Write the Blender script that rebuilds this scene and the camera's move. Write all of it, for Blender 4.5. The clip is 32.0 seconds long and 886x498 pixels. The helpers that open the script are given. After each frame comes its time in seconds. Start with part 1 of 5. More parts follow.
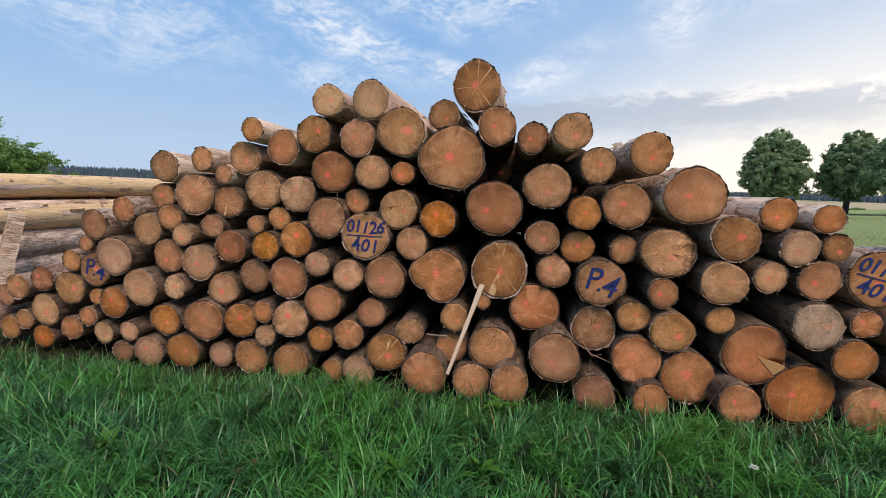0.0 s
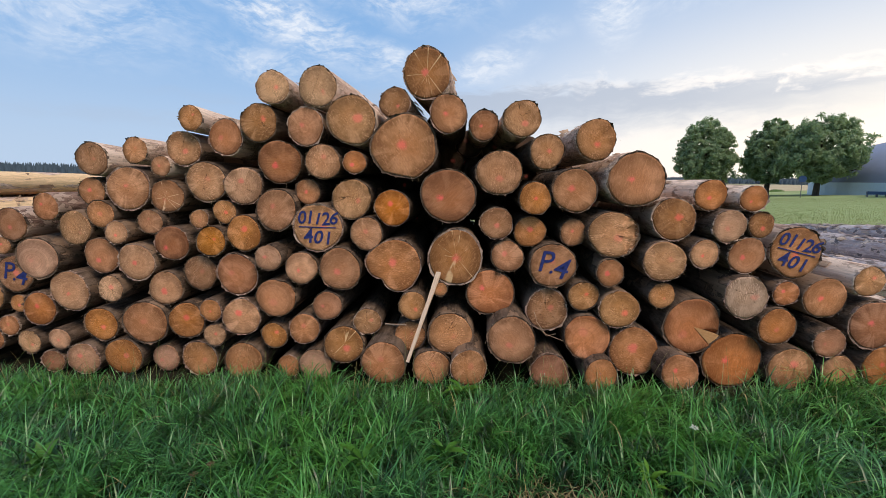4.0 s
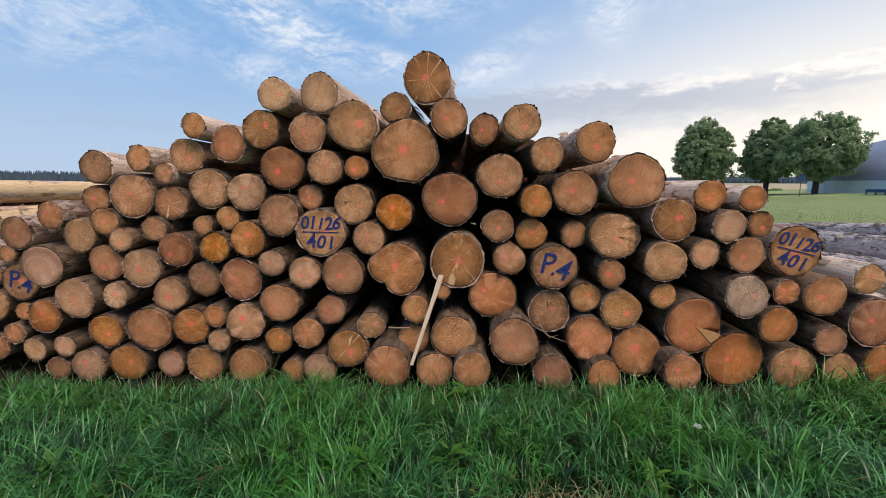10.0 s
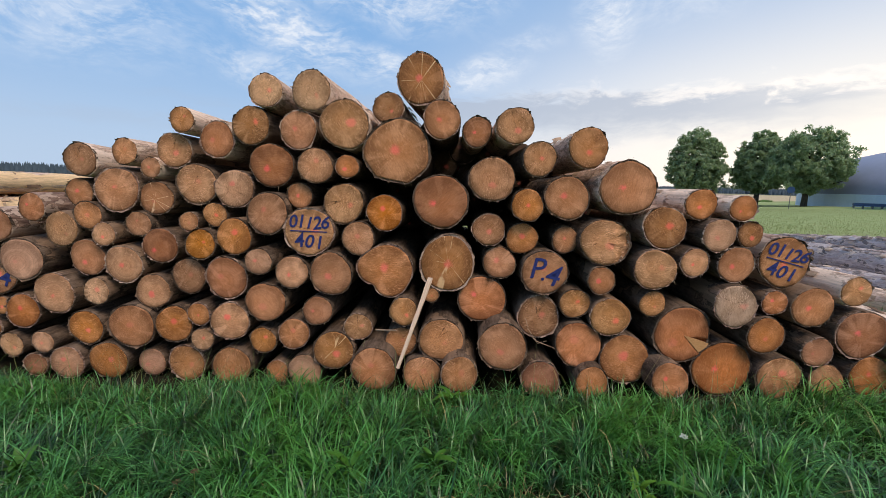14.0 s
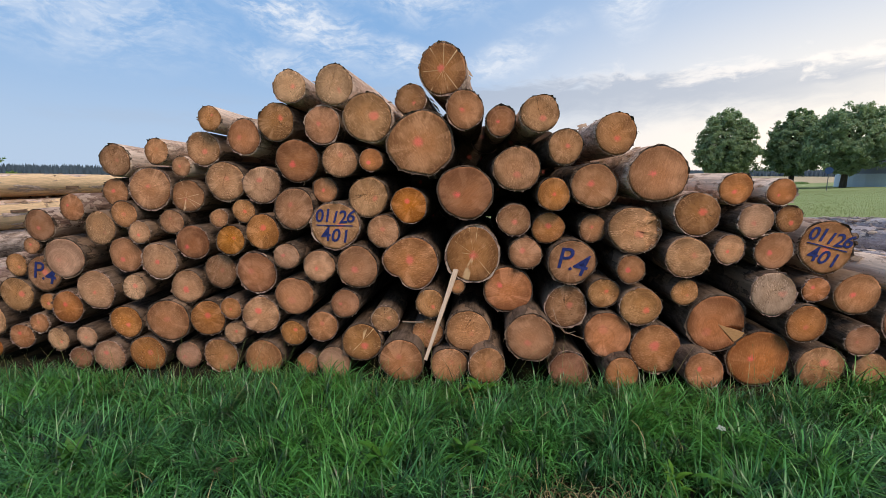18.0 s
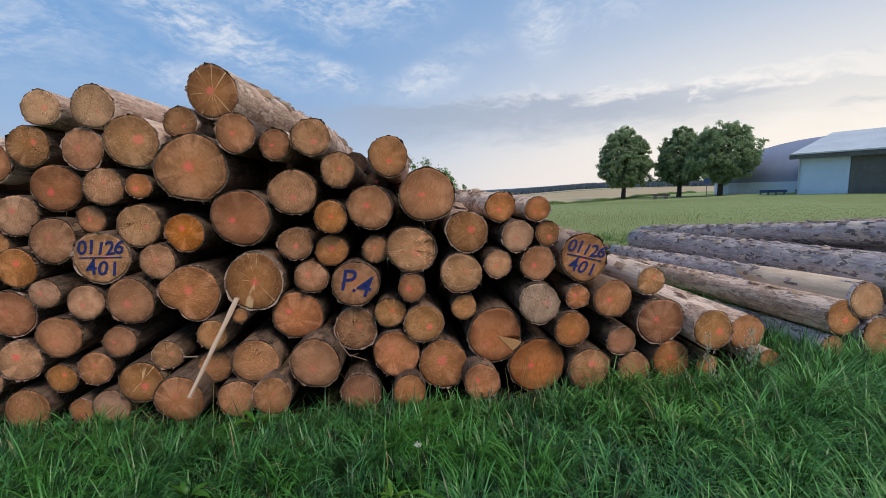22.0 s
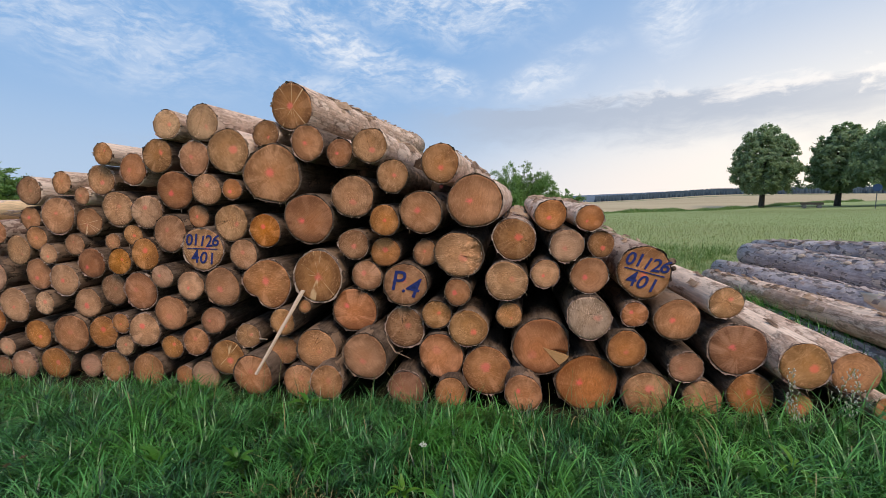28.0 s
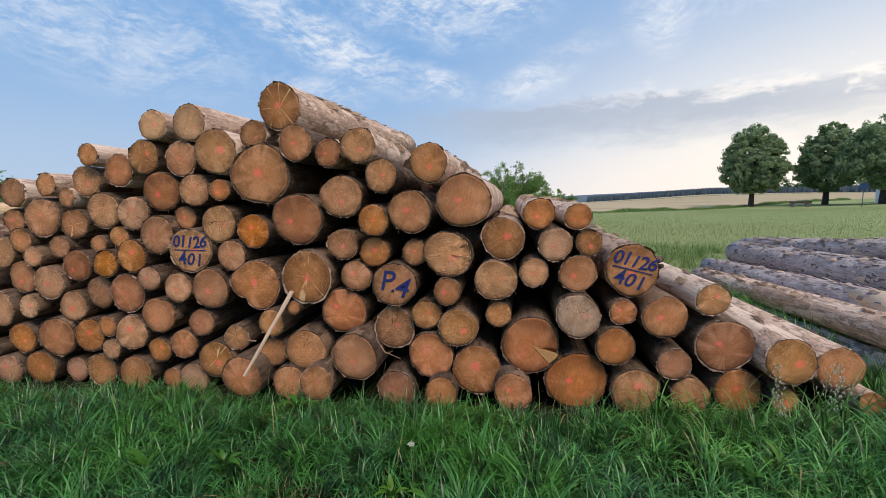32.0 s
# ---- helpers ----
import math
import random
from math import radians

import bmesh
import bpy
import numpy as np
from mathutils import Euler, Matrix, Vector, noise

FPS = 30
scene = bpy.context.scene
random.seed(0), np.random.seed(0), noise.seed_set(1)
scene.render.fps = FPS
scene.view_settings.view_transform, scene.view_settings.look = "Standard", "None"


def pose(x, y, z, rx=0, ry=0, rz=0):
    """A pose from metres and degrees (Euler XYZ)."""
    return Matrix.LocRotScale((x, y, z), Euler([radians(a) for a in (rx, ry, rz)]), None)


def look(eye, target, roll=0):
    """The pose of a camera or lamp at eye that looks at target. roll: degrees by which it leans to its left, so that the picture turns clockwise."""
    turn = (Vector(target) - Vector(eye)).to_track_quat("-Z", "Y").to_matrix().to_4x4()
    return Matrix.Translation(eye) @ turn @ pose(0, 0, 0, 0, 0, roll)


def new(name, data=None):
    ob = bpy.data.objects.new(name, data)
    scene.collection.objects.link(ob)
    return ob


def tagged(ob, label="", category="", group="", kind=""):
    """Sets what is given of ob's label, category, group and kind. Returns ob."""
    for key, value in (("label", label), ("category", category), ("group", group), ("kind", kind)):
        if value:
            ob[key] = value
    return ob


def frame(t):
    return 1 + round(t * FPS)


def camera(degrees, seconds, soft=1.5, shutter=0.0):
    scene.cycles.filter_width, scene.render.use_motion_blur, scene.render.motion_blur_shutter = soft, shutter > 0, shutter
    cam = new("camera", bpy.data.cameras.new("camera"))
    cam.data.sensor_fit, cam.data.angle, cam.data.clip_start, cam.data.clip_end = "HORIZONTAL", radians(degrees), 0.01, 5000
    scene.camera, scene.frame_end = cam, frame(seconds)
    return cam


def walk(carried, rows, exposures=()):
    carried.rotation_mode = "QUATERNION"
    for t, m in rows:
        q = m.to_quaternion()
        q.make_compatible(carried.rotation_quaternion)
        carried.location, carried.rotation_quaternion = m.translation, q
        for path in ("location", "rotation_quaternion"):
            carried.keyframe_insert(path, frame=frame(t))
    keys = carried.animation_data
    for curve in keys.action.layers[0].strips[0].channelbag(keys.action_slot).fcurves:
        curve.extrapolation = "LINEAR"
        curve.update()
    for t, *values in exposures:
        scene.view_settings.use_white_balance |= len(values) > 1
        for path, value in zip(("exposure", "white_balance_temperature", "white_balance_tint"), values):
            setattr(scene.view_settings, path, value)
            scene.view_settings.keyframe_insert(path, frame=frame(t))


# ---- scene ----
cam = camera(91.9, 32.0, soft=0.42)
METRES, EYE, TILT, LEAN, TURN = 2.852, 1.60, -8.0, -1.7, 11.2
ROWS = [
    (0.0, 0.0, 0.0, 0.0, 0.0, 0.0, -0.0),
    (0.5, -0.0031, -0.0048, -0.0005, -1.1, -0.26, 1.13),
    (1.0, -0.0051, -0.008, -0.0044, -2.74, -0.79, 1.7),
    (1.5, -0.0031, -0.0067, -0.0045, -4.4, -1.27, 1.99),
    (2.0, -0.0063, -0.0038, -0.0022, -5.42, -1.24, 1.91),
    (2.5, -0.0074, -0.0012, -0.0026, -5.77, -1.05, 1.68),
    (3.0, -0.0064, -0.0014, -0.0037, -5.71, -1.15, 1.56),
    (3.5, -0.0033, -0.0022, -0.0052, -5.85, -1.4, 1.83),
    (5.5, -0.0102, -0.0019, -0.0053, -7.1, -1.13, 1.84),
    (6.0, -0.0109, -0.0052, -0.0049, -7.28, -0.97, 2.14),
    (6.5, -0.0145, -0.0043, -0.0059, -7.34, -1.08, 2.26),
    (7.0, -0.0027, 0.0017, -0.0042, -8.23, -1.01, 3.07),
    (7.5, 0.0002, 0.0031, -0.0029, -9.39, -0.95, 3.03),
    (8.0, -0.0073, -0.0037, -0.0026, -10.07, -0.42, 3.05),
    (8.5, -0.0108, -0.0076, -0.0027, -9.59, -0.28, 2.65),
    (9.0, -0.0152, -0.0107, -0.0039, -8.48, -0.55, 2.57),
    (9.5, -0.0193, -0.0128, -0.0051, -6.96, -0.64, 2.19),
    (10.0, -0.0108, -0.01, -0.0043, -6.14, -1.0, 2.64),
    (10.5, -0.0112, -0.0078, -0.005, -6.16, -0.98, 2.18),
    (11.0, -0.0072, -0.0029, -0.0089, -6.73, -1.07, 1.76),
    (11.5, 0.0029, -0.0002, -0.0052, -7.46, -0.9, 1.95),
    (12.0, 0.0033, 0.0018, -0.0035, -7.78, -0.44, 2.32),
    (12.5, 0.0031, 0.0038, -0.004, -7.85, -0.04, 2.46),
    (13.0, 0.0028, 0.0031, -0.0051, -7.5, -0.14, 2.04),
    (13.5, 0.0024, 0.0025, -0.0063, -7.24, -0.51, 1.71),
    (14.0, -0.0011, 0.0009, -0.0053, -7.05, -0.66, 1.24),
    (14.5, -0.014, -0.0012, -0.0042, -6.56, -0.89, 1.22),
    (16.5, -0.0142, -0.0108, -0.0043, -2.6, -0.93, 1.6),
    (17.0, -0.015, -0.0083, -0.0025, -3.41, -0.69, 1.68),
    (17.5, -0.0136, -0.001, -0.002, -3.88, -1.02, 2.18),
    (18.0, -0.0096, 0.0045, -0.0032, -4.16, -1.79, 2.39),
    (18.5, -0.0058, -0.0009, -0.0011, -4.21, -1.87, 2.56),
    (19.0, 0.0033, -0.001, 0.0008, -3.8, -1.67, 3.25),
    (19.5, 0.0232, 0.0297, -0.0018, -4.89, -1.81, 4.22),
    (20.0, 0.0387, 0.0435, -0.002, -7.29, -2.03, 4.83),
    (20.5, 0.0903, 0.0026, -0.0048, -8.39, -2.02, 5.19),
    (21.0, 0.1881, -0.0425, -0.0097, -8.94, -2.36, 3.8),
    (21.5, 0.2814, -0.0445, -0.0138, -10.99, -0.41, 4.0),
    (22.0, 0.3672, -0.0483, -0.0102, -13.29, -0.27, 4.91),
    (22.5, 0.4609, -0.0912, -0.0139, -14.63, -0.67, 1.78),
    (23.0, 0.5214, -0.0845, -0.016, -15.0, -0.77, 2.45),
    (23.5, 0.5496, -0.0793, -0.0145, -7.31, -0.07, 2.05),
    (24.0, 0.554, -0.0903, -0.0145, 0.66, 0.73, 1.61),
    (24.5, 0.5497, -0.0931, -0.0158, 8.02, 1.22, 0.74),
    (26.5, 0.5082, -0.0957, -0.0109, 9.25, -0.5, -0.54),
    (27.0, 0.511, -0.0971, -0.01, 6.81, 0.69, 0.91),
    (27.5, 0.5132, -0.0878, -0.0131, 3.75, 0.9, 2.02),
    (28.0, 0.5107, -0.0787, -0.0131, 0.61, 0.99, 2.15),
    (28.5, 0.5127, -0.0711, -0.0135, -1.39, 1.11, 2.75),
    (29.0, 0.515, -0.0642, -0.0139, -2.81, 0.97, 3.46),
    (29.5, 0.5156, -0.0542, -0.0164, -3.5, 0.64, 3.46),
    (30.0, 0.5214, -0.0592, -0.0175, -3.86, 0.06, 3.21),
    (30.5, 0.5379, -0.092, -0.0175, -3.4, 0.07, 2.79),
    (31.0, 0.5476, -0.1096, -0.0195, -1.48, 0.27, 2.61),
    (31.5, 0.5424, -0.1029, -0.0184, -0.03, 0.71, 2.67),
    (32.0, 0.5219, -0.0773, -0.0171, -0.24, 1.07, 2.57),
]
walk(cam, [(t, pose(0, 0, EYE, TILT, LEAN, TURN) @ pose(METRES * x, METRES * y, METRES * z, 90 + pitch, roll, yaw)) for t, x, y, z, yaw, pitch, roll in ROWS],
     ((0.0, -0.03, 6500, 10), (6.8, -0.05, 6500, 10), (8.0, -0.16, 6500, 10), (9.2, -0.07, 6500, 10), (14.5, -0.06, 6500, 10), (17.0, -0.09, 6500, 10), (19.5, -0.07, 6500, 10), (20.5, -0.05, 6450, 10), (21.8, -0.32, 6250, 10),
      (23.2, -0.31, 6150, 10), (24.0, -0.04, 6430, 10), (26.5, -0.12, 6400, 10), (32.0, -0.12, 6450, 10)))

# ---- light ----
SUN_AZ, SUN_EL = 146.0, 54.0
world = bpy.data.worlds.new("evening_sky")
scene.world = world
world.use_nodes = True


class Nodes:
    """Short hand for a node tree."""

    def __init__(self, tree):
        self.tree = tree
        tree.nodes.clear()

    def add(self, kind, inputs=None, operation="", noise_dimensions="", sky_type="", feature="", data_type="", blend_type=""):
        n = self.tree.nodes.new(kind)
        if operation:
            n.operation = operation
        if noise_dimensions:
            n.noise_dimensions = noise_dimensions
        if sky_type:
            n.sky_type = sky_type
        if feature:
            n.feature = feature
        if data_type:
            n.data_type = data_type
        if blend_type:
            n.blend_type = blend_type
        for key, value in (inputs or {}).items():
            self.put(n.inputs[key], value)
        return n

    def put(self, socket, value):
        if isinstance(value, bpy.types.NodeSocket):
            self.tree.links.new(value, socket)
        elif isinstance(value, bpy.types.Node):
            self.tree.links.new(value.outputs[0], socket)
        else:
            socket.default_value = value

    def math(self, op, a, b=0.0, c=0.0, clamp=False):
        n = self.add("ShaderNodeMath", {0: a, 1: b, 2: c}, operation=op)
        n.use_clamp = clamp
        return n.outputs[0]

    def vec(self, op, a, b=(0, 0, 0)):
        n = self.add("ShaderNodeVectorMath", {0: a, 1: b}, operation=op)
        return n.outputs["Value"] if op in ("LENGTH", "DOT_PRODUCT", "DISTANCE") else n.outputs[0]

    def scaled(self, a, s):
        n = self.add("ShaderNodeVectorMath", {0: a}, operation="SCALE")
        self.put(n.inputs["Scale"], s)
        return n.outputs[0]

    def noise(self, vector, scale, detail=3.0, rough=0.55, colour=False, distortion=0.0):
        n = self.add("ShaderNodeTexNoise", {"Vector": vector, "Scale": scale, "Detail": detail, "Roughness": rough, "Distortion": distortion})
        return n.outputs["Color" if colour else "Fac"]

    def ramp(self, fac, *stops):
        n = self.add("ShaderNodeValToRGB", {"Fac": fac})
        e = n.color_ramp.elements
        while len(e) < len(stops):
            e.new(0.5)
        for i, (at, col) in enumerate(stops):
            e[i].position = at
            e[i].color = (*col, 1) if isinstance(col, tuple) else (col, col, col, 1)
        return n.outputs[0]

    def mix(self, fac, a, b, blend="MIX"):
        n = self.add("ShaderNodeMix", data_type="RGBA", blend_type=blend)
        self.put(n.inputs["Factor"], fac)
        for s, v in (("A", a), ("B", b)):
            sock = [i for i in n.inputs if i.name == s and i.type == "RGBA"][0]
            self.put(sock, (*v, 1) if isinstance(v, tuple) and len(v) == 3 else v)
        return [o for o in n.outputs if o.type == "RGBA"][0]

    def span(self, v, a, b, lo=0.0, hi=1.0):
        n = self.add("ShaderNodeMapRange", {"Value": v, "From Min": a, "From Max": b, "To Min": lo, "To Max": hi})
        n.interpolation_type = "SMOOTHSTEP"
        return n.outputs[0]


def make_sky():
    n = Nodes(world.node_tree)
    way = n.add("ShaderNodeTexCoord").outputs["Generated"]
    xyz = n.add("ShaderNodeSeparateXYZ", {0: way})
    up = n.math("MAXIMUM", xyz.outputs[2], 0.0)
    sky = n.add("ShaderNodeTexSky", sky_type="NISHITA")
    sky.sun_disc, sky.sun_elevation, sky.sun_rotation = False, radians(SUN_EL), radians(SUN_AZ)
    sky.air_density, sky.dust_density, sky.ozone_density = 1.0, 1.2, 1.5
    # compass direction and height over the horizon, in degrees
    az = n.math("MULTIPLY", n.math("ARCTAN2", xyz.outputs[0], xyz.outputs[1]), 57.2958)
    el = n.math("MULTIPLY", n.math("ARCSINE", xyz.outputs[2]), 57.2958)
    dome = n.add("ShaderNodeCombineXYZ", {0: az, 1: el, 2: 0.0}).outputs[0]
    stir = n.vec("SUBTRACT", n.noise(dome, 0.12, 2, 0.5, colour=True), (0.5, 0.5, 0.5))
    drift = n.vec("ADD", dome, n.scaled(stir, 4.0))
    tattered = n.add("ShaderNodeMapping", {"Vector": drift, "Rotation": (0, 0, radians(24)), "Scale": (0.55, 1.25, 1)}).outputs[0]
    wisps = n.noise(tattered, 0.42, 7, 0.62, distortion=0.4)
    ripple = n.noise(tattered, 1.5, 4, 0.6)

    def cloud(a, e, long, wide, lean, thick):
        """A cloud field at compass direction a and height e, long and wide in degrees, thick from 0 to 1."""
        m = n.add("ShaderNodeMapping", {"Vector": n.vec("SUBTRACT", drift, (a, e, 0.0)), "Rotation": (0, 0, radians(-lean))}).outputs[0]
        m = n.add("ShaderNodeMapping", {"Vector": m, "Scale": (1.0 / long, 1.0 / wide, 0.0)}).outputs[0]
        return n.math("MULTIPLY", n.span(n.vec("LENGTH", m), 1.0, 0.15), thick)

    def total(parts):
        out = parts[0]
        for q in parts[1:]:
            out = n.math("MAXIMUM", out, q)
        return out

    high = total([cloud(-25.0, 18.6, 20.0, 4.6, -23.0, 1.0), cloud(-49.0, 17.0, 24.0, 7.5, -6.0, 0.62), cloud(-14.0, 23.0, 20.0, 5.5, -12.0, 0.8),
                  cloud(-5.0, 23.5, 12.0, 4.5, -8.0, 0.95), cloud(15.5, 20.0, 5.0, 6.0, 10.0, 0.8), cloud(0.5, 14.0, 8.0, 2.8, 14.0, 0.8),
                  cloud(-11.5, 14.4, 7.0, 3.2, -15.0, 0.8), cloud(-26.0, 13.2, 11.0, 3.0, -8.0, 0.65), cloud(23.0, 19.5, 9.0, 3.0, -5.0, 0.4), cloud(6.0, 17.5, 7.0, 2.0, 10.0, 0.35)])
    aloft = n.math("MULTIPLY", n.span(el, 24.0, 34.0), n.span(n.noise(dome, 0.05, 2), 0.42, 0.6))
    torn = n.math("ADD", n.math("ADD", n.math("MULTIPLY", n.span(wisps, 0.36, 0.64), 0.65), 0.08), n.math("MULTIPLY", n.span(ripple, 0.42, 0.68), 0.42), clamp=True)
    cover = n.math("MULTIPLY", n.math("MAXIMUM", high, n.math("MULTIPLY", aloft, 0.6)), torn)
    # a long grey bank low over the fields, its upper edge lit
    level = n.add("ShaderNodeMapping", {"Vector": drift, "Scale": (0.10, 0.55, 1)}).outputs[0]
    ragged = n.math("MULTIPLY", n.math("SUBTRACT", n.noise(level, 1.0, 5, 0.62), 0.5), 5.5)
    top = n.math("ADD", n.math("ADD", el, ragged), n.math("MULTIPLY", n.math("ABSOLUTE", n.math("SUBTRACT", az, 8.0)), 0.03))
    bank = n.math("MULTIPLY", n.span(n.math("ADD", el, ragged), 4.6, 9.4), n.span(top, 12.2, 10.6))
    reach = n.math("MULTIPLY", n.span(az, -22.0, 0.0), n.span(az, 44.0, 22.0, 0.30, 1.0))
    bank = n.math("MULTIPLY", bank, reach)
    shreds = n.math("MULTIPLY", total([cloud(36.0, 9.4, 8.0, 1.2, 5.0, 0.9), cloud(46.3, 7.5, 3.0, 0.5, 1.0, 1.0), cloud(52.0, 12.0, 12.0, 1.3, 4.0, 0.6),
                                       cloud(-40.0, 6.4, 18.0, 1.2, 0.0, 0.45), cloud(-30.0, 9.0, 14.0, 0.9, -2.0, 0.3)]), n.span(ragged, -0.9, 0.5))
    rim = n.math("MULTIPLY", n.math("MULTIPLY", n.math("MULTIPLY", n.span(top, 10.3, 11.5), n.span(top, 13.0, 11.5)), n.span(wisps, 0.40, 0.56)), n.math("MULTIPLY", n.span(az, -2.0, 34.0), n.span(az, 60.0, 38.0)))
    toward = n.vec("DOT_PRODUCT", way, (math.sin(radians(75)), math.cos(radians(75)), 0.0))
    glow = n.math("MULTIPLY", n.span(toward, -0.10, 0.95), n.span(up, 0.55, 0.0))
    haze = n.span(up, 0.34, 0.0)
    base = n.mix(SKY_PALE, sky.outputs[0], SKY_BLUE)
    base = n.mix(n.math("MULTIPLY", haze, 0.8), base, SKY_HAZE)
    base = n.mix(n.math("MULTIPLY", glow, 0.92), base, SKY_GLOW)
    base = n.mix(n.math("MULTIPLY", n.math("MULTIPLY", n.span(el, 8.0, 0.0), n.span(az, -25.0, 20.0)), 0.6), base, SKY_WARM)
    base = n.mix(n.math("MULTIPLY", cover, 0.80), base, SKY_CLOUD)
    base = n.mix(n.math("MULTIPLY", bank, 0.72), base, SKY_BANK)
    base = n.mix(n.math("MULTIPLY", shreds, 0.42), base, SKY_BANK)
    base = n.mix(n.math("MULTIPLY", rim, 0.5), base, SKY_RIM)
    back = n.add("ShaderNodeBackground", {"Color": base, "Strength": SKY_STRENGTH})
    n.add("ShaderNodeOutputWorld", {"Surface": back.outputs[0]})


SKY_STRENGTH, SKY_PALE = 0.11, 0.85
SKY_BLUE, SKY_HAZE, SKY_GLOW = (2.3, 4.5, 7.9), (5.2, 6.3, 7.8), (13.0, 11.5, 9.4)
SKY_CLOUD, SKY_BANK, SKY_RIM, SKY_WARM = (8.6, 8.9, 9.4), (4.3, 4.9, 6.0), (12.2, 11.2, 10.2), (10.6, 9.2, 8.2)
make_sky()
lamp = bpy.data.lights.new("sun", "SUN")
lamp.energy, lamp.angle, lamp.color = 3.1, radians(24), (1.0, 0.83, 0.65)
sun = new("sun", lamp)
sun.matrix_world = look((0, 0, 0), (-math.sin(radians(SUN_AZ)) * math.cos(radians(SUN_EL)), -math.cos(radians(SUN_AZ)) * math.cos(radians(SUN_EL)), -math.sin(radians(SUN_EL))))


# ---- materials ----
def material(name):
    m = bpy.data.materials.new(name)
    m.use_nodes = True
    return m, Nodes(m.node_tree)


def finish(n, colour, rough=0.9, height=None, bump=0.3, dist=0.01, metal=0.0, spec=0.3, sheen=None):
    b = n.add("ShaderNodeBsdfPrincipled", {"Base Color": colour, "Roughness": rough, "Metallic": metal, "Specular IOR Level": spec})
    if height is not None:
        n.put(b.inputs["Normal"], n.add("ShaderNodeBump", {"Height": height, "Strength": bump, "Distance": dist}).outputs[0])
    n.add("ShaderNodeOutputMaterial", {"Surface": b.outputs[0]})
    return b


def sawn_end(name, heart, sap, edge, streaks=0.0, stain=0.5):
    """End grain: rings round the pith, saw marks, drying cracks, sprayed red dot."""
    m, n = material(name)
    co = n.add("ShaderNodeTexCoord")
    rnd = n.add("ShaderNodeObjectInfo").outputs["Random"]
    rv = n.add("ShaderNodeTexWhiteNoise", {"W": n.math("MULTIPLY", rnd, 917.0)}, noise_dimensions="1D")
    rc = n.add("ShaderNodeSeparateColor", {0: rv.outputs["Color"]})
    p = n.scaled(n.vec("SUBTRACT", co.outputs["Generated"], (0.5, 0.5, 0.5)), 2.0)
    s = n.add("ShaderNodeSeparateXYZ", {0: p})
    shift = n.add("ShaderNodeCombineXYZ", {0: n.math("MULTIPLY", n.math("SUBTRACT", rc.outputs[0], 0.5), 0.35), 1: 0.0, 2: n.math("MULTIPLY", n.math("SUBTRACT", rc.outputs[1], 0.5), 0.35)})
    q = n.add("ShaderNodeCombineXYZ", {0: s.outputs[0], 1: 0.0, 2: s.outputs[2]}).outputs[0]
    pith = n.vec("SUBTRACT", q, shift.outputs[0])
    seed = n.add("ShaderNodeCombineXYZ", {0: n.math("MULTIPLY", rnd, 61.0), 1: n.math("MULTIPLY", rc.outputs[2], 47.0), 2: 0.0}).outputs[0]
    wob = n.noise(n.vec("ADD", q, seed), 1.6, 3)
    out = n.vec("LENGTH", q)
    rad = n.math("ADD", n.vec("LENGTH", pith), n.math("MULTIPLY", n.math("SUBTRACT", wob, 0.5), 0.16))
    blot = n.noise(n.vec("ADD", q, seed), 1.3, 4, 0.55)
    grit = n.noise(n.vec("ADD", q, seed), 24.0, 4, 0.75)
    # sapwood, heartwood and the weathered edge
    col = n.mix(n.span(rad, 0.15, 0.75), tuple(min(1, 1.18 * c) for c in heart), sap)
    col = n.mix(n.math("MULTIPLY", n.span(n.math("ADD", out, n.math("MULTIPLY", n.math("SUBTRACT", blot, 0.5), 0.5)), 0.50, 1.02), 0.90), col, tuple(0.52 * c for c in edge))
    # damp stain creeping in from one side
    ang = n.math("MULTIPLY", rc.outputs[2], 6.28)
    side = n.math("ADD", n.math("MULTIPLY", s.outputs[0], n.math("COSINE", ang)), n.math("MULTIPLY", s.outputs[2], n.math("SINE", ang)))
    damp = n.span(n.math("ADD", side, n.math("MULTIPLY", n.math("SUBTRACT", blot, 0.5), 1.6)), 0.10, 0.62)
    col = n.mix(n.math("MULTIPLY", damp, n.math("MULTIPLY", stain, n.math("ADD", 0.35, rc.outputs[0]))), col, tuple(0.56 * c for c in heart))
    col = n.mix(n.math("MULTIPLY", n.span(blot, 0.50, 0.34), 0.35), col, tuple(min(1, 1.28 * c + 0.03) for c in sap))
    # growth rings, some years darker than others
    years = n.noise(n.add("ShaderNodeCombineXYZ", {0: n.math("MULTIPLY", rad, 9.0), 1: n.math("MULTIPLY", rnd, 83.0), 2: 0.0}).outputs[0], 1.0, 4, 0.7)
    rings = n.math("SINE", n.math("MULTIPLY", rad, n.math("ADD", 70.0, n.math("MULTIPLY", rc.outputs[0], 40.0))))
    col = n.mix(n.math("MULTIPLY", n.span(years, 0.50, 0.68), 0.30), col, tuple(0.50 * c for c in heart))
    col = n.mix(n.math("MULTIPLY", n.span(years, 0.48, 0.36), 0.22), col, tuple(min(1, 1.3 * c + 0.03) for c in sap))
    col = n.mix(n.math("MULTIPLY", n.math("ADD", rings, 1.0), n.math("MULTIPLY", n.span(blot, 0.35, 0.6), 0.06)), col, tuple(0.4 * c for c in heart))
    # lighter and darker fans where the cut tore out from the pith
    fan = n.noise(n.vec("ADD", n.scaled(n.vec("NORMALIZE", n.vec("ADD", pith, n.scaled(n.noise(n.vec("ADD", q, seed), 2.5, 2, colour=True), 0.12))), 0.9), seed), 1.7, 4, 0.62)
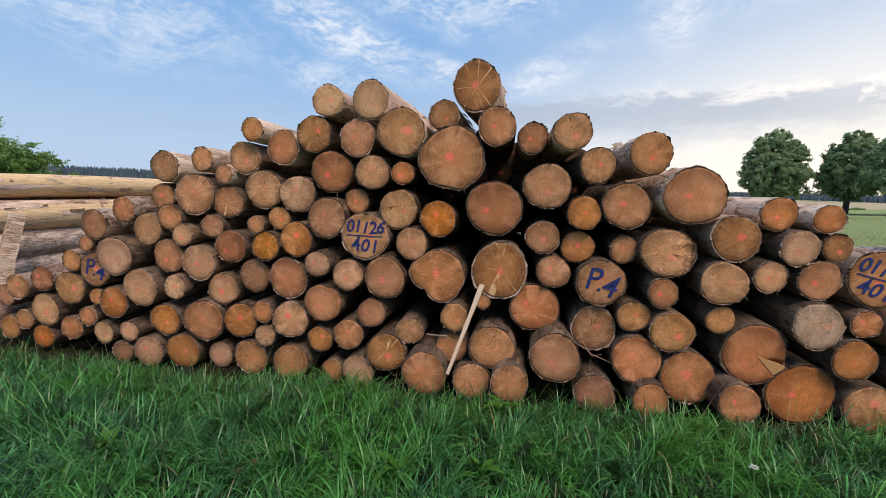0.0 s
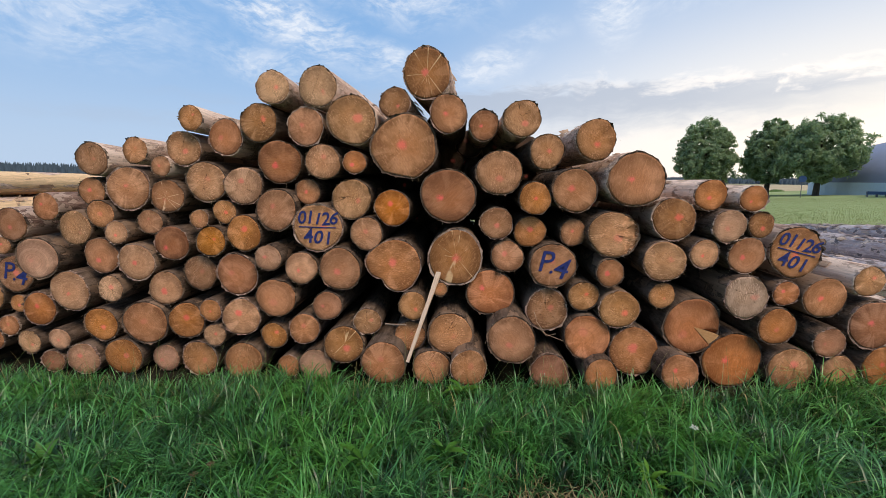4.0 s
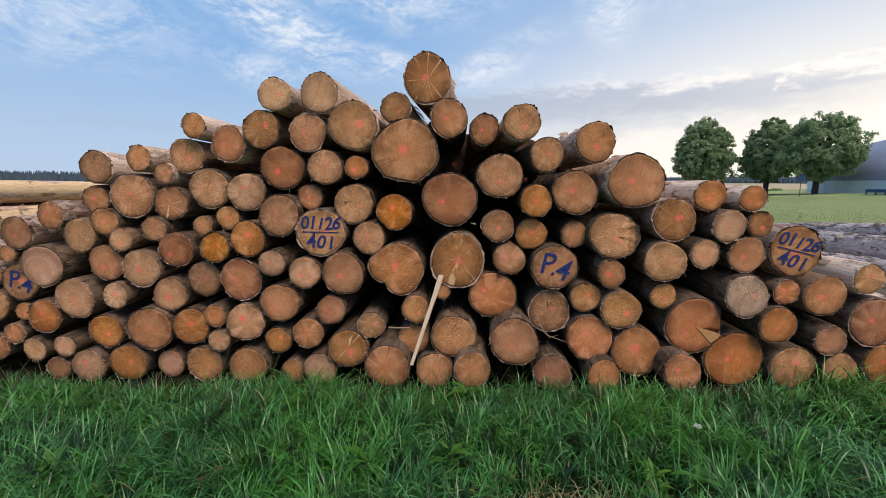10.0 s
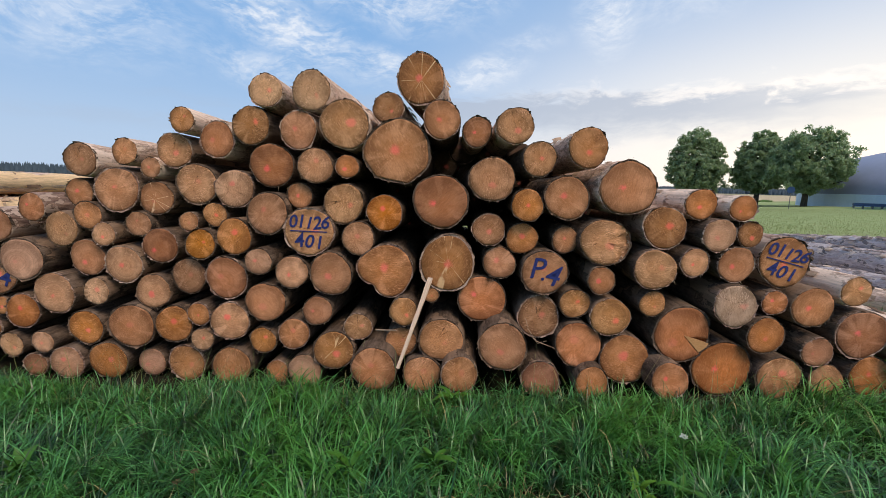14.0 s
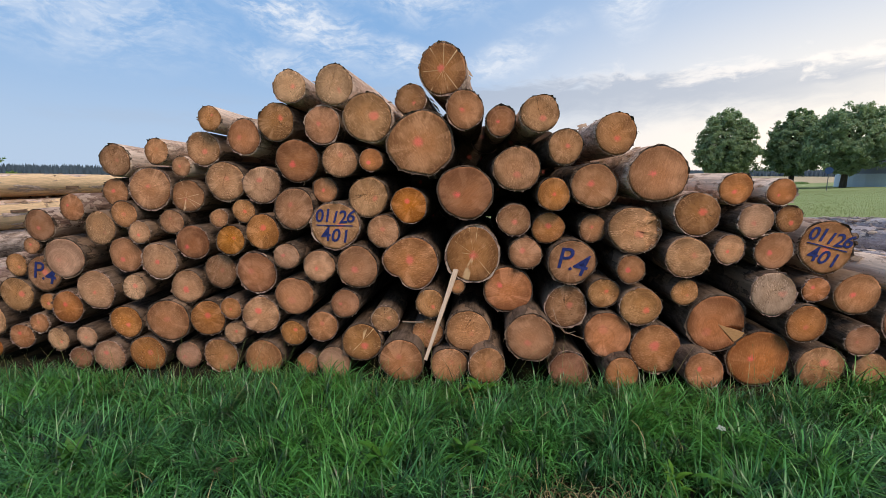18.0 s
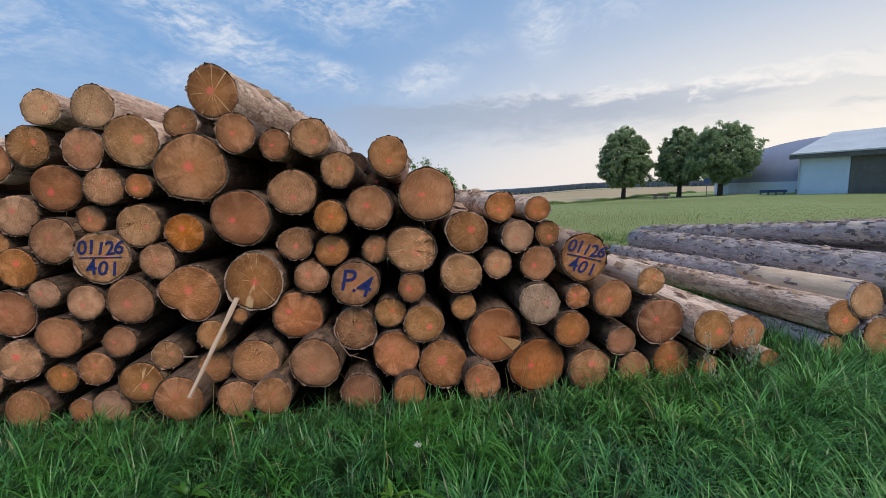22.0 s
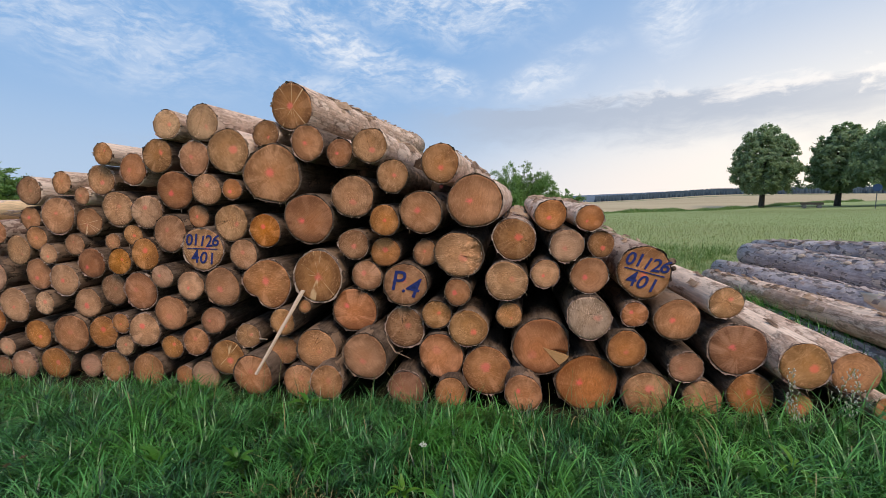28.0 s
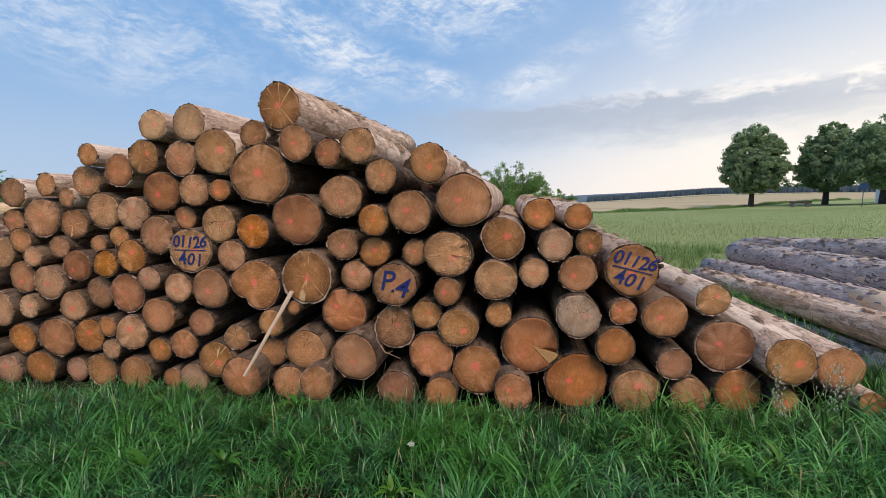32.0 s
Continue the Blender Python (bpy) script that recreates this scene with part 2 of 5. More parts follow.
    fade = n.span(out, 0.06, 0.45)
    col = n.mix(n.math("MULTIPLY", n.math("MULTIPLY", n.span(fan, 0.52, 0.64), fade), n.span(rc.outputs[2], 0.2, 0.9, 0.12, 0.50)), col, tuple(min(1, 1.42 * c + 0.05) for c in sap))
    col = n.mix(n.math("MULTIPLY", n.math("MULTIPLY", n.span(fan, 0.48, 0.36), fade), n.span(rc.outputs[2], 0.2, 0.9, 0.12, 0.45)), col, tuple(0.52 * c for c in heart))
    # saw marks and torn fibres run one way over each end
    along = n.math("ADD", n.math("MULTIPLY", s.outputs[0], n.math("COSINE", ang)), n.math("MULTIPLY", s.outputs[2], n.math("SINE", ang)))
    across = n.math("SUBTRACT", n.math("MULTIPLY", s.outputs[0], n.math("SINE", ang)), n.math("MULTIPLY", s.outputs[2], n.math("COSINE", ang)))
    sv = n.add("ShaderNodeCombineXYZ", {0: n.math("MULTIPLY", along, 22.0), 1: n.math("MULTIPLY", across, 2.0), 2: n.math("MULTIPLY", rnd, 37.0)}).outputs[0]
    saw = n.noise(sv, 1.0, 3, 0.6)
    hv = n.add("ShaderNodeCombineXYZ", {0: n.math("MULTIPLY", along, 40.0), 1: n.math("MULTIPLY", across, 8.0), 2: n.math("MULTIPLY", rnd, 53.0)}).outputs[0]
    fuzz = n.noise(n.vec("ADD", hv, n.scaled(n.noise(n.vec("ADD", q, seed), 4.0, 2, colour=True), 3.0)), 1.0, 3, 0.7)
    woolly = n.math("MULTIPLY", n.span(n.noise(n.vec("ADD", seed, q), 1.8, 3, 0.6), 0.42, 0.62), n.span(rc.outputs[1], 0.15, 0.75))
    col = n.mix(n.math("MULTIPLY", n.span(saw, 0.48, 0.68), 0.22), col, tuple(0.45 * c for c in heart))
    col = n.mix(n.math("MULTIPLY", n.span(fuzz, 0.53, 0.64), n.math("ADD", 0.16, n.math("MULTIPLY", woolly, 0.62))), col, tuple(min(1, 1.6 * c + 0.08) for c in sap))
    col = n.mix(n.math("MULTIPLY", n.span(fuzz, 0.46, 0.36), n.math("ADD", 0.18, n.math("MULTIPLY", woolly, 0.45))), col, tuple(0.42 * c for c in heart))
    col = n.mix(n.math("MULTIPLY", n.span(grit, 0.56, 0.72), 0.22), col, tuple(0.4 * c for c in heart))
    # drying cracks run out from the pith
    ray = n.vec("NORMALIZE", pith)
    jag = n.vec("ADD", ray, n.scaled(n.noise(n.vec("ADD", q, seed), 7.0, 2, colour=True), 0.16))
    cr = n.noise(n.vec("ADD", n.scaled(jag, 1.2), seed), 1.9, 0.0, 0.4)
    gap = n.math("ABSOLUTE", n.math("SUBTRACT", cr, 0.5))
    thin = n.math("DIVIDE", n.math("MULTIPLY", n.span(rc.outputs[1], 0.30, 0.9), 0.0036), n.math("ADD", n.vec("LENGTH", pith), 0.22))
    crack = n.math("MULTIPLY", n.span(n.math("DIVIDE", gap, n.math("MAXIMUM", thin, 0.00001)), 1.15, 0.75), n.span(n.math("ADD", n.vec("LENGTH", pith), n.math("MULTIPLY", wob, 0.8)), 1.12, 0.95))
    col = n.mix(n.math("MULTIPLY", crack, 0.85), col, (0.035, 0.02, 0.012))
    if streaks:
        st = n.noise(n.vec("ADD", n.scaled(ray, 0.8), n.vec("ADD", seed, (9.1, 3.3, 0))), 1.6, 0.0, 0.4)
        wide = n.math("DIVIDE", 0.009, n.math("ADD", n.vec("LENGTH", pith), 0.3))
        pale = n.math("MULTIPLY", n.span(n.math("SUBTRACT", n.math("ABSOLUTE", n.math("SUBTRACT", st, 0.5)), wide), 0.008, 0.0), n.span(wob, 0.44, 0.56))
        col = n.mix(n.math("MULTIPLY", pale, streaks), col, (0.72, 0.52, 0.33))
    # red spray dot
    dot = n.add("ShaderNodeCombineXYZ", {0: n.math("MULTIPLY", n.math("SUBTRACT", rc.outputs[1], 0.5), 0.7), 1: 0.0, 2: n.math("MULTIPLY", n.math("SUBTRACT", rc.outputs[2], 0.5), 0.6)})
    far = n.math("ADD", n.vec("DISTANCE", q, dot.outputs[0]), n.math("ADD", n.math("MULTIPLY", n.math("SUBTRACT", grit, 0.5), 0.30), n.math("MULTIPLY", n.math("SUBTRACT", blot, 0.5), 0.5)))
    spray = n.math("MULTIPLY", n.span(far, 0.22, 0.05), n.math("ADD", 0.25, n.math("MULTIPLY", n.span(rc.outputs[0], 0.05, 0.60), 0.75)))
    col = n.mix(n.math("MULTIPLY", spray, 0.68), col, (0.86, 0.28, 0.24))
    hs = n.add("ShaderNodeHueSaturation", {"Color": col, "Hue": n.math("ADD", 0.490, n.math("MULTIPLY", rc.outputs[1], 0.014)), "Saturation": n.math("ADD", 1.09, n.math("MULTIPLY", rc.outputs[0], 0.14)), "Value": n.math("ADD", 0.98, n.math("MULTIPLY", rnd, 0.26))})
    high = n.math("SUBTRACT", n.math("ADD", n.math("MULTIPLY", saw, 0.6), n.math("MULTIPLY", grit, 0.5)), n.math("MULTIPLY", crack, 1.5))
    finish(n, hs.outputs[0], 0.86, high, 0.55, 0.006, spec=0.2)
    return m


def bark(name, dark, light, patch, amount, scale=1.0, blots=5.0, spots=0.6, drawn=0.45, soft=0.015, chips=0.0):
    """Scaly spruce bark, with places where it is rubbed or peeled to the pale wood."""
    m, n = material(name)
    co = n.add("ShaderNodeTexCoord").outputs["Object"]
    rnd = n.add("ShaderNodeObjectInfo").outputs["Random"]
    p = n.vec("ADD", co, n.add("ShaderNodeCombineXYZ", {0: n.math("MULTIPLY", rnd, 31.0), 1: n.math("MULTIPLY", rnd, 77.0), 2: 0.0}).outputs[0])
    long = n.add("ShaderNodeMapping", {"Vector": p, "Scale": (1, 0.35, 1)}).outputs[0]
    scal = n.add("ShaderNodeTexVoronoi", {"Vector": n.vec("ADD", long, n.scaled(n.noise(p, 14, 2, colour=True), 0.04)), "Scale": 52.0 * scale}, feature="DISTANCE_TO_EDGE").outputs["Distance"]
    grain = n.noise(n.add("ShaderNodeMapping", {"Vector": p, "Scale": (6, 0.6, 6)}).outputs[0], 9, 4, 0.65)
    blot = n.noise(n.add("ShaderNodeMapping", {"Vector": p, "Scale": (1, drawn, 1)}).outputs[0], blots, 5, 0.62)
    worn = n.math("ADD", blot, n.math("MULTIPLY", n.math("SUBTRACT", rnd, 0.5), 0.22))
    worn = n.math("ADD", worn, n.math("MULTIPLY", n.math("SUBTRACT", n.noise(p, 45.0, 3, 0.7), 0.5), 0.07))
    bare = n.span(worn, 0.63 - 0.3 * amount, 0.63 + soft - 0.3 * amount)
    lip = n.math("MULTIPLY", n.span(worn, 0.605 - 0.3 * amount, 0.63 - 0.3 * amount), n.math("SUBTRACT", 1.0, bare))
    col = n.mix(n.span(grain, 0.3, 0.7), dark, light)
    col = n.mix(n.math("MULTIPLY", n.span(scal, 0.10, 0.0), 0.15), col, tuple(0.4 * c for c in dark))
    mott = n.noise(n.add("ShaderNodeMapping", {"Vector": p, "Scale": (1, 0.5, 1)}).outputs[0], 16.0, 4, 0.7)
    col = n.mix(n.math("MULTIPLY", n.span(mott, 0.50, 0.62), spots), col, tuple(0.5 * c for c in dark))
    col = n.mix(n.math("MULTIPLY", n.span(mott, 0.47, 0.36), 0.5), col, tuple(min(1, 1.25 * c) for c in light))
    tint = n.noise(n.add("ShaderNodeMapping", {"Vector": p, "Scale": (1.4, 0.3, 1.4)}).outputs[0], 4.0, 3, 0.6)
    col = n.mix(n.math("MULTIPLY", n.span(tint, 0.52, 0.66), 0.55), col, tuple(min(1, 1.3 * c) for c in light))
    col = n.mix(n.math("MULTIPLY", n.span(tint, 0.46, 0.34), 0.4), col, tuple(0.75 * c for c in dark))
    wood = n.mix(n.span(grain, 0.32, 0.68), tuple(0.72 * c for c in patch), patch)
    col = n.mix(n.math("MULTIPLY", lip, 0.5), col, tuple(0.35 * c for c in dark))
    col = n.mix(bare, col, wood)
    fleck = n.noise(p, 60, 2, 0.6)
    col = n.mix(n.math("MULTIPLY", n.span(fleck, 0.6, 0.75), 0.5), col, tuple(0.5 * c for c in dark))
    # chips where small plates of bark have sprung off, with a pale lower lip
    chip = n.noise(n.add("ShaderNodeMapping", {"Vector": p, "Scale": (1, 0.42, 1)}).outputs[0], 19.0, 3, 0.6)
    col = n.mix(n.math("MULTIPLY", n.span(chip, 0.575, 0.60), 0.8 * chips), col, tuple(0.30 * c for c in dark))
    col = n.mix(n.math("MULTIPLY", n.math("MULTIPLY", n.span(chip, 0.535, 0.56), n.span(chip, 0.595, 0.575)), 0.6 * chips), col, patch)
    high = n.math("ADD", n.math("MULTIPLY", n.math("SUBTRACT", 1.0, bare), n.math("ADD", n.math("MULTIPLY", n.span(scal, 0.0, 0.2), 0.4), n.math("ADD", mott, 0.6))), n.math("MULTIPLY", grain, 0.5))
    finish(n, col, 0.93, high, 0.55, 0.010, spec=0.15)
    return m


def plain(name, a, b, scale=8.0, rough=0.85, bump=0.2, metal=0.0, stretch=(1, 1, 1), dist=0.01):
    m, n = material(name)
    co = n.add("ShaderNodeMapping", {"Vector": n.add("ShaderNodeTexCoord").outputs["Object"], "Scale": stretch}).outputs[0]
    g = n.noise(co, scale, 5, 0.6)
    f = n.noise(co, scale * 7, 3, 0.6)
    k = n.math("ADD", n.math("MULTIPLY", g, 0.7), n.math("MULTIPLY", f, 0.3))
    finish(n, n.mix(n.span(k, 0.35, 0.65), a, b), rough, k, bump, dist, metal)
    return m


def blades(name, a, b, c, dry=0.05, gloss=0.5, clumps=0.0, glow=0.10):
    """Grass or leaf: every blade has its own shade."""
    m, n = material(name)
    isl = n.add("ShaderNodeNewGeometry").outputs["Random Per Island"]
    co = n.add("ShaderNodeTexCoord").outputs["Object"]
    patch = n.noise(co, 1.3, 3)
    col = n.mix(n.math("POWER", n.math("FRACT", n.math("MULTIPLY", isl, 11.3)), 1.6), a, b)
    col = n.mix(n.math("MULTIPLY", n.span(patch, 0.42, 0.66), 0.6), col, c)
    # tuft-sized dark patches: shade between clumps put into the blade colour
    clump = n.noise(co, 8.0, 2, 0.5)
    col = n.mix(n.math("MULTIPLY", n.span(clump, 0.50, 0.36), clumps), col, tuple(0.35 * v for v in a))
    far = n.math("FRACT", n.math("MULTIPLY", isl, 37.7))
    col = n.mix(n.math("LESS_THAN", far, dry), col, (0.33, 0.27, 0.12))
    bs = n.add("ShaderNodeBsdfPrincipled", {"Base Color": col, "Roughness": 0.38, "Specular IOR Level": gloss})
    tr = n.add("ShaderNodeBsdfTranslucent", {"Color": n.mix(0.4, col, (0.16, 0.26, 0.03))})
    mx = n.add("ShaderNodeMixShader", {0: glow, 1: bs.outputs[0], 2: tr.outputs[0]})
    n.add("ShaderNodeOutputMaterial", {"Surface": mx.outputs[0]})
    return m


ENDS = {
    "P": sawn_end("sawn_end_pale", (0.455, 0.265, 0.165), (0.52, 0.32, 0.205), (0.36, 0.215, 0.135), stain=0.3),
    "T": sawn_end("sawn_end_tan", (0.385, 0.200, 0.113), (0.44, 0.245, 0.145), (0.30, 0.165, 0.095)),
    "B": sawn_end("sawn_end_brown", (0.295, 0.150, 0.085), (0.335, 0.182, 0.108), (0.22, 0.115, 0.068)),
    "O": sawn_end("sawn_end_orange", (0.415, 0.200, 0.102), (0.45, 0.232, 0.126), (0.31, 0.154, 0.080)),
    "R": sawn_end("sawn_end_deep_orange", (0.42, 0.188, 0.086), (0.44, 0.212, 0.105), (0.30, 0.134, 0.062)),
    "G": sawn_end("sawn_end_grey", (0.345, 0.220, 0.155), (0.375, 0.250, 0.185), (0.28, 0.185, 0.130), stain=0.25),
    # near black, stands for the shade on ends deep in the pile
    "D": sawn_end("sawn_end_shade", (0.07, 0.045, 0.03), (0.09, 0.06, 0.04), (0.06, 0.04, 0.03)),
    "S": sawn_end("sawn_end_streaked", (0.36, 0.182, 0.092), (0.39, 0.208, 0.112), (0.27, 0.140, 0.075), streaks=0.8),
}
BARK = {
    # brown bark lowered towards black, with the shade of the gaps in its colour
    "dark": bark("bark_brown_shaded", (0.068, 0.045, 0.032), (0.155, 0.108, 0.080), (0.24, 0.155, 0.105), 0.10),
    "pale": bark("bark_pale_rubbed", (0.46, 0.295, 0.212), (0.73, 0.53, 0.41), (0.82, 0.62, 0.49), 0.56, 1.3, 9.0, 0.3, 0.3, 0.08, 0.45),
    "grey": bark("bark_grey", (0.345, 0.285, 0.285), (0.56, 0.485, 0.482), (0.70, 0.57, 0.475), 0.13, 1.7, 10.0, 0.30, 0.40, 0.03, 0.95),
    "peeled": bark("peeled_log", (0.54, 0.37, 0.29), (0.78, 0.59, 0.49), (0.84, 0.58, 0.34), 0.50, 0.6, 5.5, 0.35, 0.16, 0.02),
    "rough": bark("rough_log", (0.27, 0.18, 0.14), (0.64, 0.50, 0.43), (0.72, 0.53, 0.38), 0.36, 0.7, 6.0, 0.6, 0.3, 0.02, 0.6),
    "worn": bark("bark_worn_red", (0.17, 0.10, 0.078), (0.38, 0.255, 0.20), (0.50, 0.36, 0.285), 0.24, 0.6, 9.0, 0.55),
}
FLAKE_GREY = [plain("bark_flake_grey", (0.11, 0.08, 0.075), (0.28, 0.22, 0.20), 20), plain("bark_flake_mauve", (0.26, 0.20, 0.19), (0.46, 0.37, 0.34), 20)]
FIBRE = plain("torn_wood_fibre", (0.30, 0.20, 0.12), (0.55, 0.41, 0.29), 30, 0.9, 0.1)
FLAKE = [plain("bark_flake_brown", (0.10, 0.06, 0.04), (0.26, 0.16, 0.10), 20), plain("bark_flake_inner", (0.30, 0.19, 0.12), (0.46, 0.32, 0.22), 20)]
INK = plain("blue_marker", (0.012, 0.018, 0.095), (0.028, 0.042, 0.19), 30, 0.6, 0.05)
WEDGE = plain("fresh_split_wood", (0.42, 0.215, 0.085), (0.50, 0.275, 0.12), 16, 0.8, 0.3, 0, (2, 1, 6))
SPLINT = plain("split_wood", (0.50, 0.36, 0.26), (0.62, 0.47, 0.35), 14, 0.8, 0.3, 0, (8, 8, 1))


# ---- building blocks ----
def mesh_of(name, verts, faces, mat, smooth=False):
    me = bpy.data.meshes.new(name)
    me.from_pydata([tuple(v) for v in verts], [], [tuple(f) for f in faces])
    if smooth:
        me.polygons.foreach_set("use_smooth", [True] * len(me.polygons))
    me.materials.append(mat)
    me.update()
    return me


def child(name, me, parent, label=""):
    ob = new(name, me)
    ob.parent = parent
    return tagged(ob, label) if label else ob


def part(name, bm, mat, parent, label=""):
    me = bpy.data.meshes.new(name)
    bm.to_mesh(me)
    bm.free()
    me.materials.append(mat)
    return child(name, me, parent, label)


def thing(name, m, label, category, group="", kind=""):
    ob = new(name)
    ob.matrix_world = m
    ob.empty_display_size = 0.1
    return tagged(ob, label, category, group, kind)


def box(bm, x0, x1, y0, y1, z0, z1, bevel=0.0):
    made = bmesh.ops.create_cube(bm, size=1.0, matrix=Matrix.Translation(((x0 + x1) / 2, (y0 + y1) / 2, (z0 + z1) / 2)) @ Matrix.Diagonal((x1 - x0, y1 - y0, z1 - z0, 1)))
    if bevel:
        edges = {e for v in made["verts"] for e in v.link_edges}
        bmesh.ops.bevel(bm, geom=list(edges), offset=bevel, segments=2, affect="EDGES")
    return bm


def sheet(name, verts, faces, mat, kind="stuff", label="", category="", smooth=False):
    """A large mesh straight from arrays of points and equal-sided faces."""
    verts, faces = np.asarray(verts, dtype=np.float32), np.asarray(faces, dtype=np.int32)
    me = bpy.data.meshes.new(name)
    me.vertices.add(len(verts))
    me.vertices.foreach_set("co", verts.ravel())
    k = faces.shape[1]
    me.loops.add(faces.size)
    me.loops.foreach_set("vertex_index", faces.ravel())
    me.polygons.add(len(faces))
    me.polygons.foreach_set("loop_start", np.arange(len(faces), dtype=np.int32) * k)
    if smooth:
        me.polygons.foreach_set("use_smooth", np.ones(len(faces), dtype=bool))
    me.update(calc_edges=True)
    me.validate()
    me.materials.append(mat)
    return tagged(new(name, me), label, category, kind=kind)


# ---- ground ----
def smooth(t):
    t = np.clip(t, 0, 1)
    return t * t * (3 - 2 * t)


def height(x, y):
    """The lie of the land: level by the piles, falling gently to the fields ahead, a low rise under the farm."""
    x, y = np.asarray(x, float), np.asarray(y, float)
    r = np.hypot(x, y)
    az = np.degrees(np.arctan2(x, y))
    fall = np.interp(az, [-180, -60, -35, -10, 5, 12, 21, 30, 45, 180], [0.2, 0.25, 0.10, -0.5, -1.0, -0.65, -0.02, 0.0, -0.1, 0.2])
    far = np.maximum(r - 70, 0) * np.tan(np.radians(fall))
    farm = 0.62 * np.exp(-(((x - 50) / 17) ** 2 + ((y - 44) / 17) ** 2)) - 0.33 * np.exp(-(((x - 24) / 15) ** 2 + ((y - 60) / 18) ** 2))
    near = 0.028 * np.clip(x, -6, 7) * smooth((16 - r) / 10)
    lumps = 0.02 * np.sin(1.7 * x + 0.4) * np.sin(1.3 * y + 1.1) * smooth((30 - r) / 25)
    return far + farm + near + lumps


def ground_material():
    m, n = material("meadow_soil")
    co = n.add("ShaderNodeTexCoord").outputs["Object"]
    s = n.add("ShaderNodeSeparateXYZ", {0: co})
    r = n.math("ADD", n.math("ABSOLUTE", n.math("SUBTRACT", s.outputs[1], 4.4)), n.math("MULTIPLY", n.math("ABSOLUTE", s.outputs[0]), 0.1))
    big = n.noise(co, 0.05, 4)
    mid = n.noise(co, 0.8, 5, 0.65)
    fine = n.noise(co, 16.0, 4, 0.7)
    grass = n.mix(n.span(mid, 0.30, 0.72), (0.225, 0.285, 0.115), (0.29, 0.335, 0.155))
    grass = n.mix(n.math("MULTIPLY", n.span(fine, 0.45, 0.7), 0.2), grass, (0.16, 0.19, 0.07))
    grass = n.mix(n.math("MULTIPLY", n.span(big, 0.45, 0.6), 0.35), grass, (0.19, 0.20, 0.075))
    # dark soil by the piles, near black to carry the shade under them
    soil_shade = n.mix(n.span(fine, 0.35, 0.65), (0.011, 0.010, 0.006), (0.026, 0.023, 0.013))
    edge = n.math("ADD", n.math("SUBTRACT", s.outputs[1], s.outputs[0]), n.math("MULTIPLY", n.math("SUBTRACT", n.noise(co, 0.12, 3), 0.5), 3.0))
    grain = n.mix(n.span(n.noise(n.add("ShaderNodeMapping", {"Vector": co, "Scale": (0.3, 2.5, 1)}).outputs[0], 0.08, 4), 0.4, 0.62), (0.38, 0.30, 0.185), (0.47, 0.385, 0.25))
    strip = n.math("MULTIPLY", n.span(edge, 205.0, 208.0), n.span(edge, 262.0, 258.0))
    col = n.mix(n.span(r, 3.4, 4.6), soil_shade, grass)
    col = n.mix(n.span(edge, 33.0, 35.5), col, grain)
    col = n.mix(strip, col, (0.10, 0.15, 0.06))
    finish(n, col, 0.95, fine, 0.12, 0.03, spec=0.1)
    return m


def build_ground():
    rs = np.concatenate([[0.0], np.geomspace(0.8, 4600, 90)])
    az = np.linspace(0, 2 * np.pi, 145)[:-1]
    k = len(az)
    vx, vy = (rs[1:, None] * np.sin(az)).ravel(), (rs[1:, None] * np.cos(az)).ravel()
    x, y = np.concatenate([[0.0], vx]), np.concatenate([[0.0], vy])
    v = np.stack([x, y, height(x, y)], 1)
    i, j = np.meshgrid(np.arange(len(rs) - 2), np.arange(k), indexing="ij")
    a, b = 1 + i * k + j, 1 + i * k + (j + 1) % k
    f = np.stack([a, b, b + k, a + k], -1).reshape(-1, 4)[:, ::-1]
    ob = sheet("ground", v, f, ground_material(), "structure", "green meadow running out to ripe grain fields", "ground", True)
    bm = bmesh.new()
    bm.from_mesh(ob.data)
    bm.verts.ensure_lookup_table()
    for q in range(k):
        bm.faces.new((bm.verts[0], bm.verts[1 + (q + 1) % k], bm.verts[1 + q]))
    bmesh.ops.recalc_face_normals(bm, faces=bm.faces)
    bm.to_mesh(ob.data)
    bm.free()


build_ground()


# ---- logs ----
AXIS = 2.5   # the logs lie nearly straight away from the path
LENGTH = 4.2


def outline(r, th, shape, rng):
    p = rng.uniform(0, 6.28, 4)
    rad = r * (1 + 0.030 * np.cos(2 * th + p[0]) + 0.018 * np.cos(3 * th + p[1]) + 0.010 * np.cos(5 * th + p[2]) + 0.006 * np.cos(9 * th + p[3]))
    if shape == "bean":
        rad = r * (0.97 + 0.20 * np.exp(-((np.angle(np.exp(1j * (th - 3.05))) / 0.5) ** 2)) - 0.17 * np.exp(-((np.angle(np.exp(1j * (th - 4.0))) / 0.28) ** 2)) + 0.13 * np.exp(-((np.angle(np.exp(1j * (th - 4.95))) / 0.5) ** 2)))
    if shape == "flat":
        for a, d in ((-1.75, 0.80), (-0.85, 0.90), (-2.55, 0.92), (0.1, 0.95)):
            c = np.cos(th - a)
            rad = np.where(c > 0.2, np.minimum(rad, d * r / np.maximum(c, 0.2)), rad)
    if shape == "torn":
        rad = rad * (1 + 0.05 * np.cos(2 * th))
    return rad


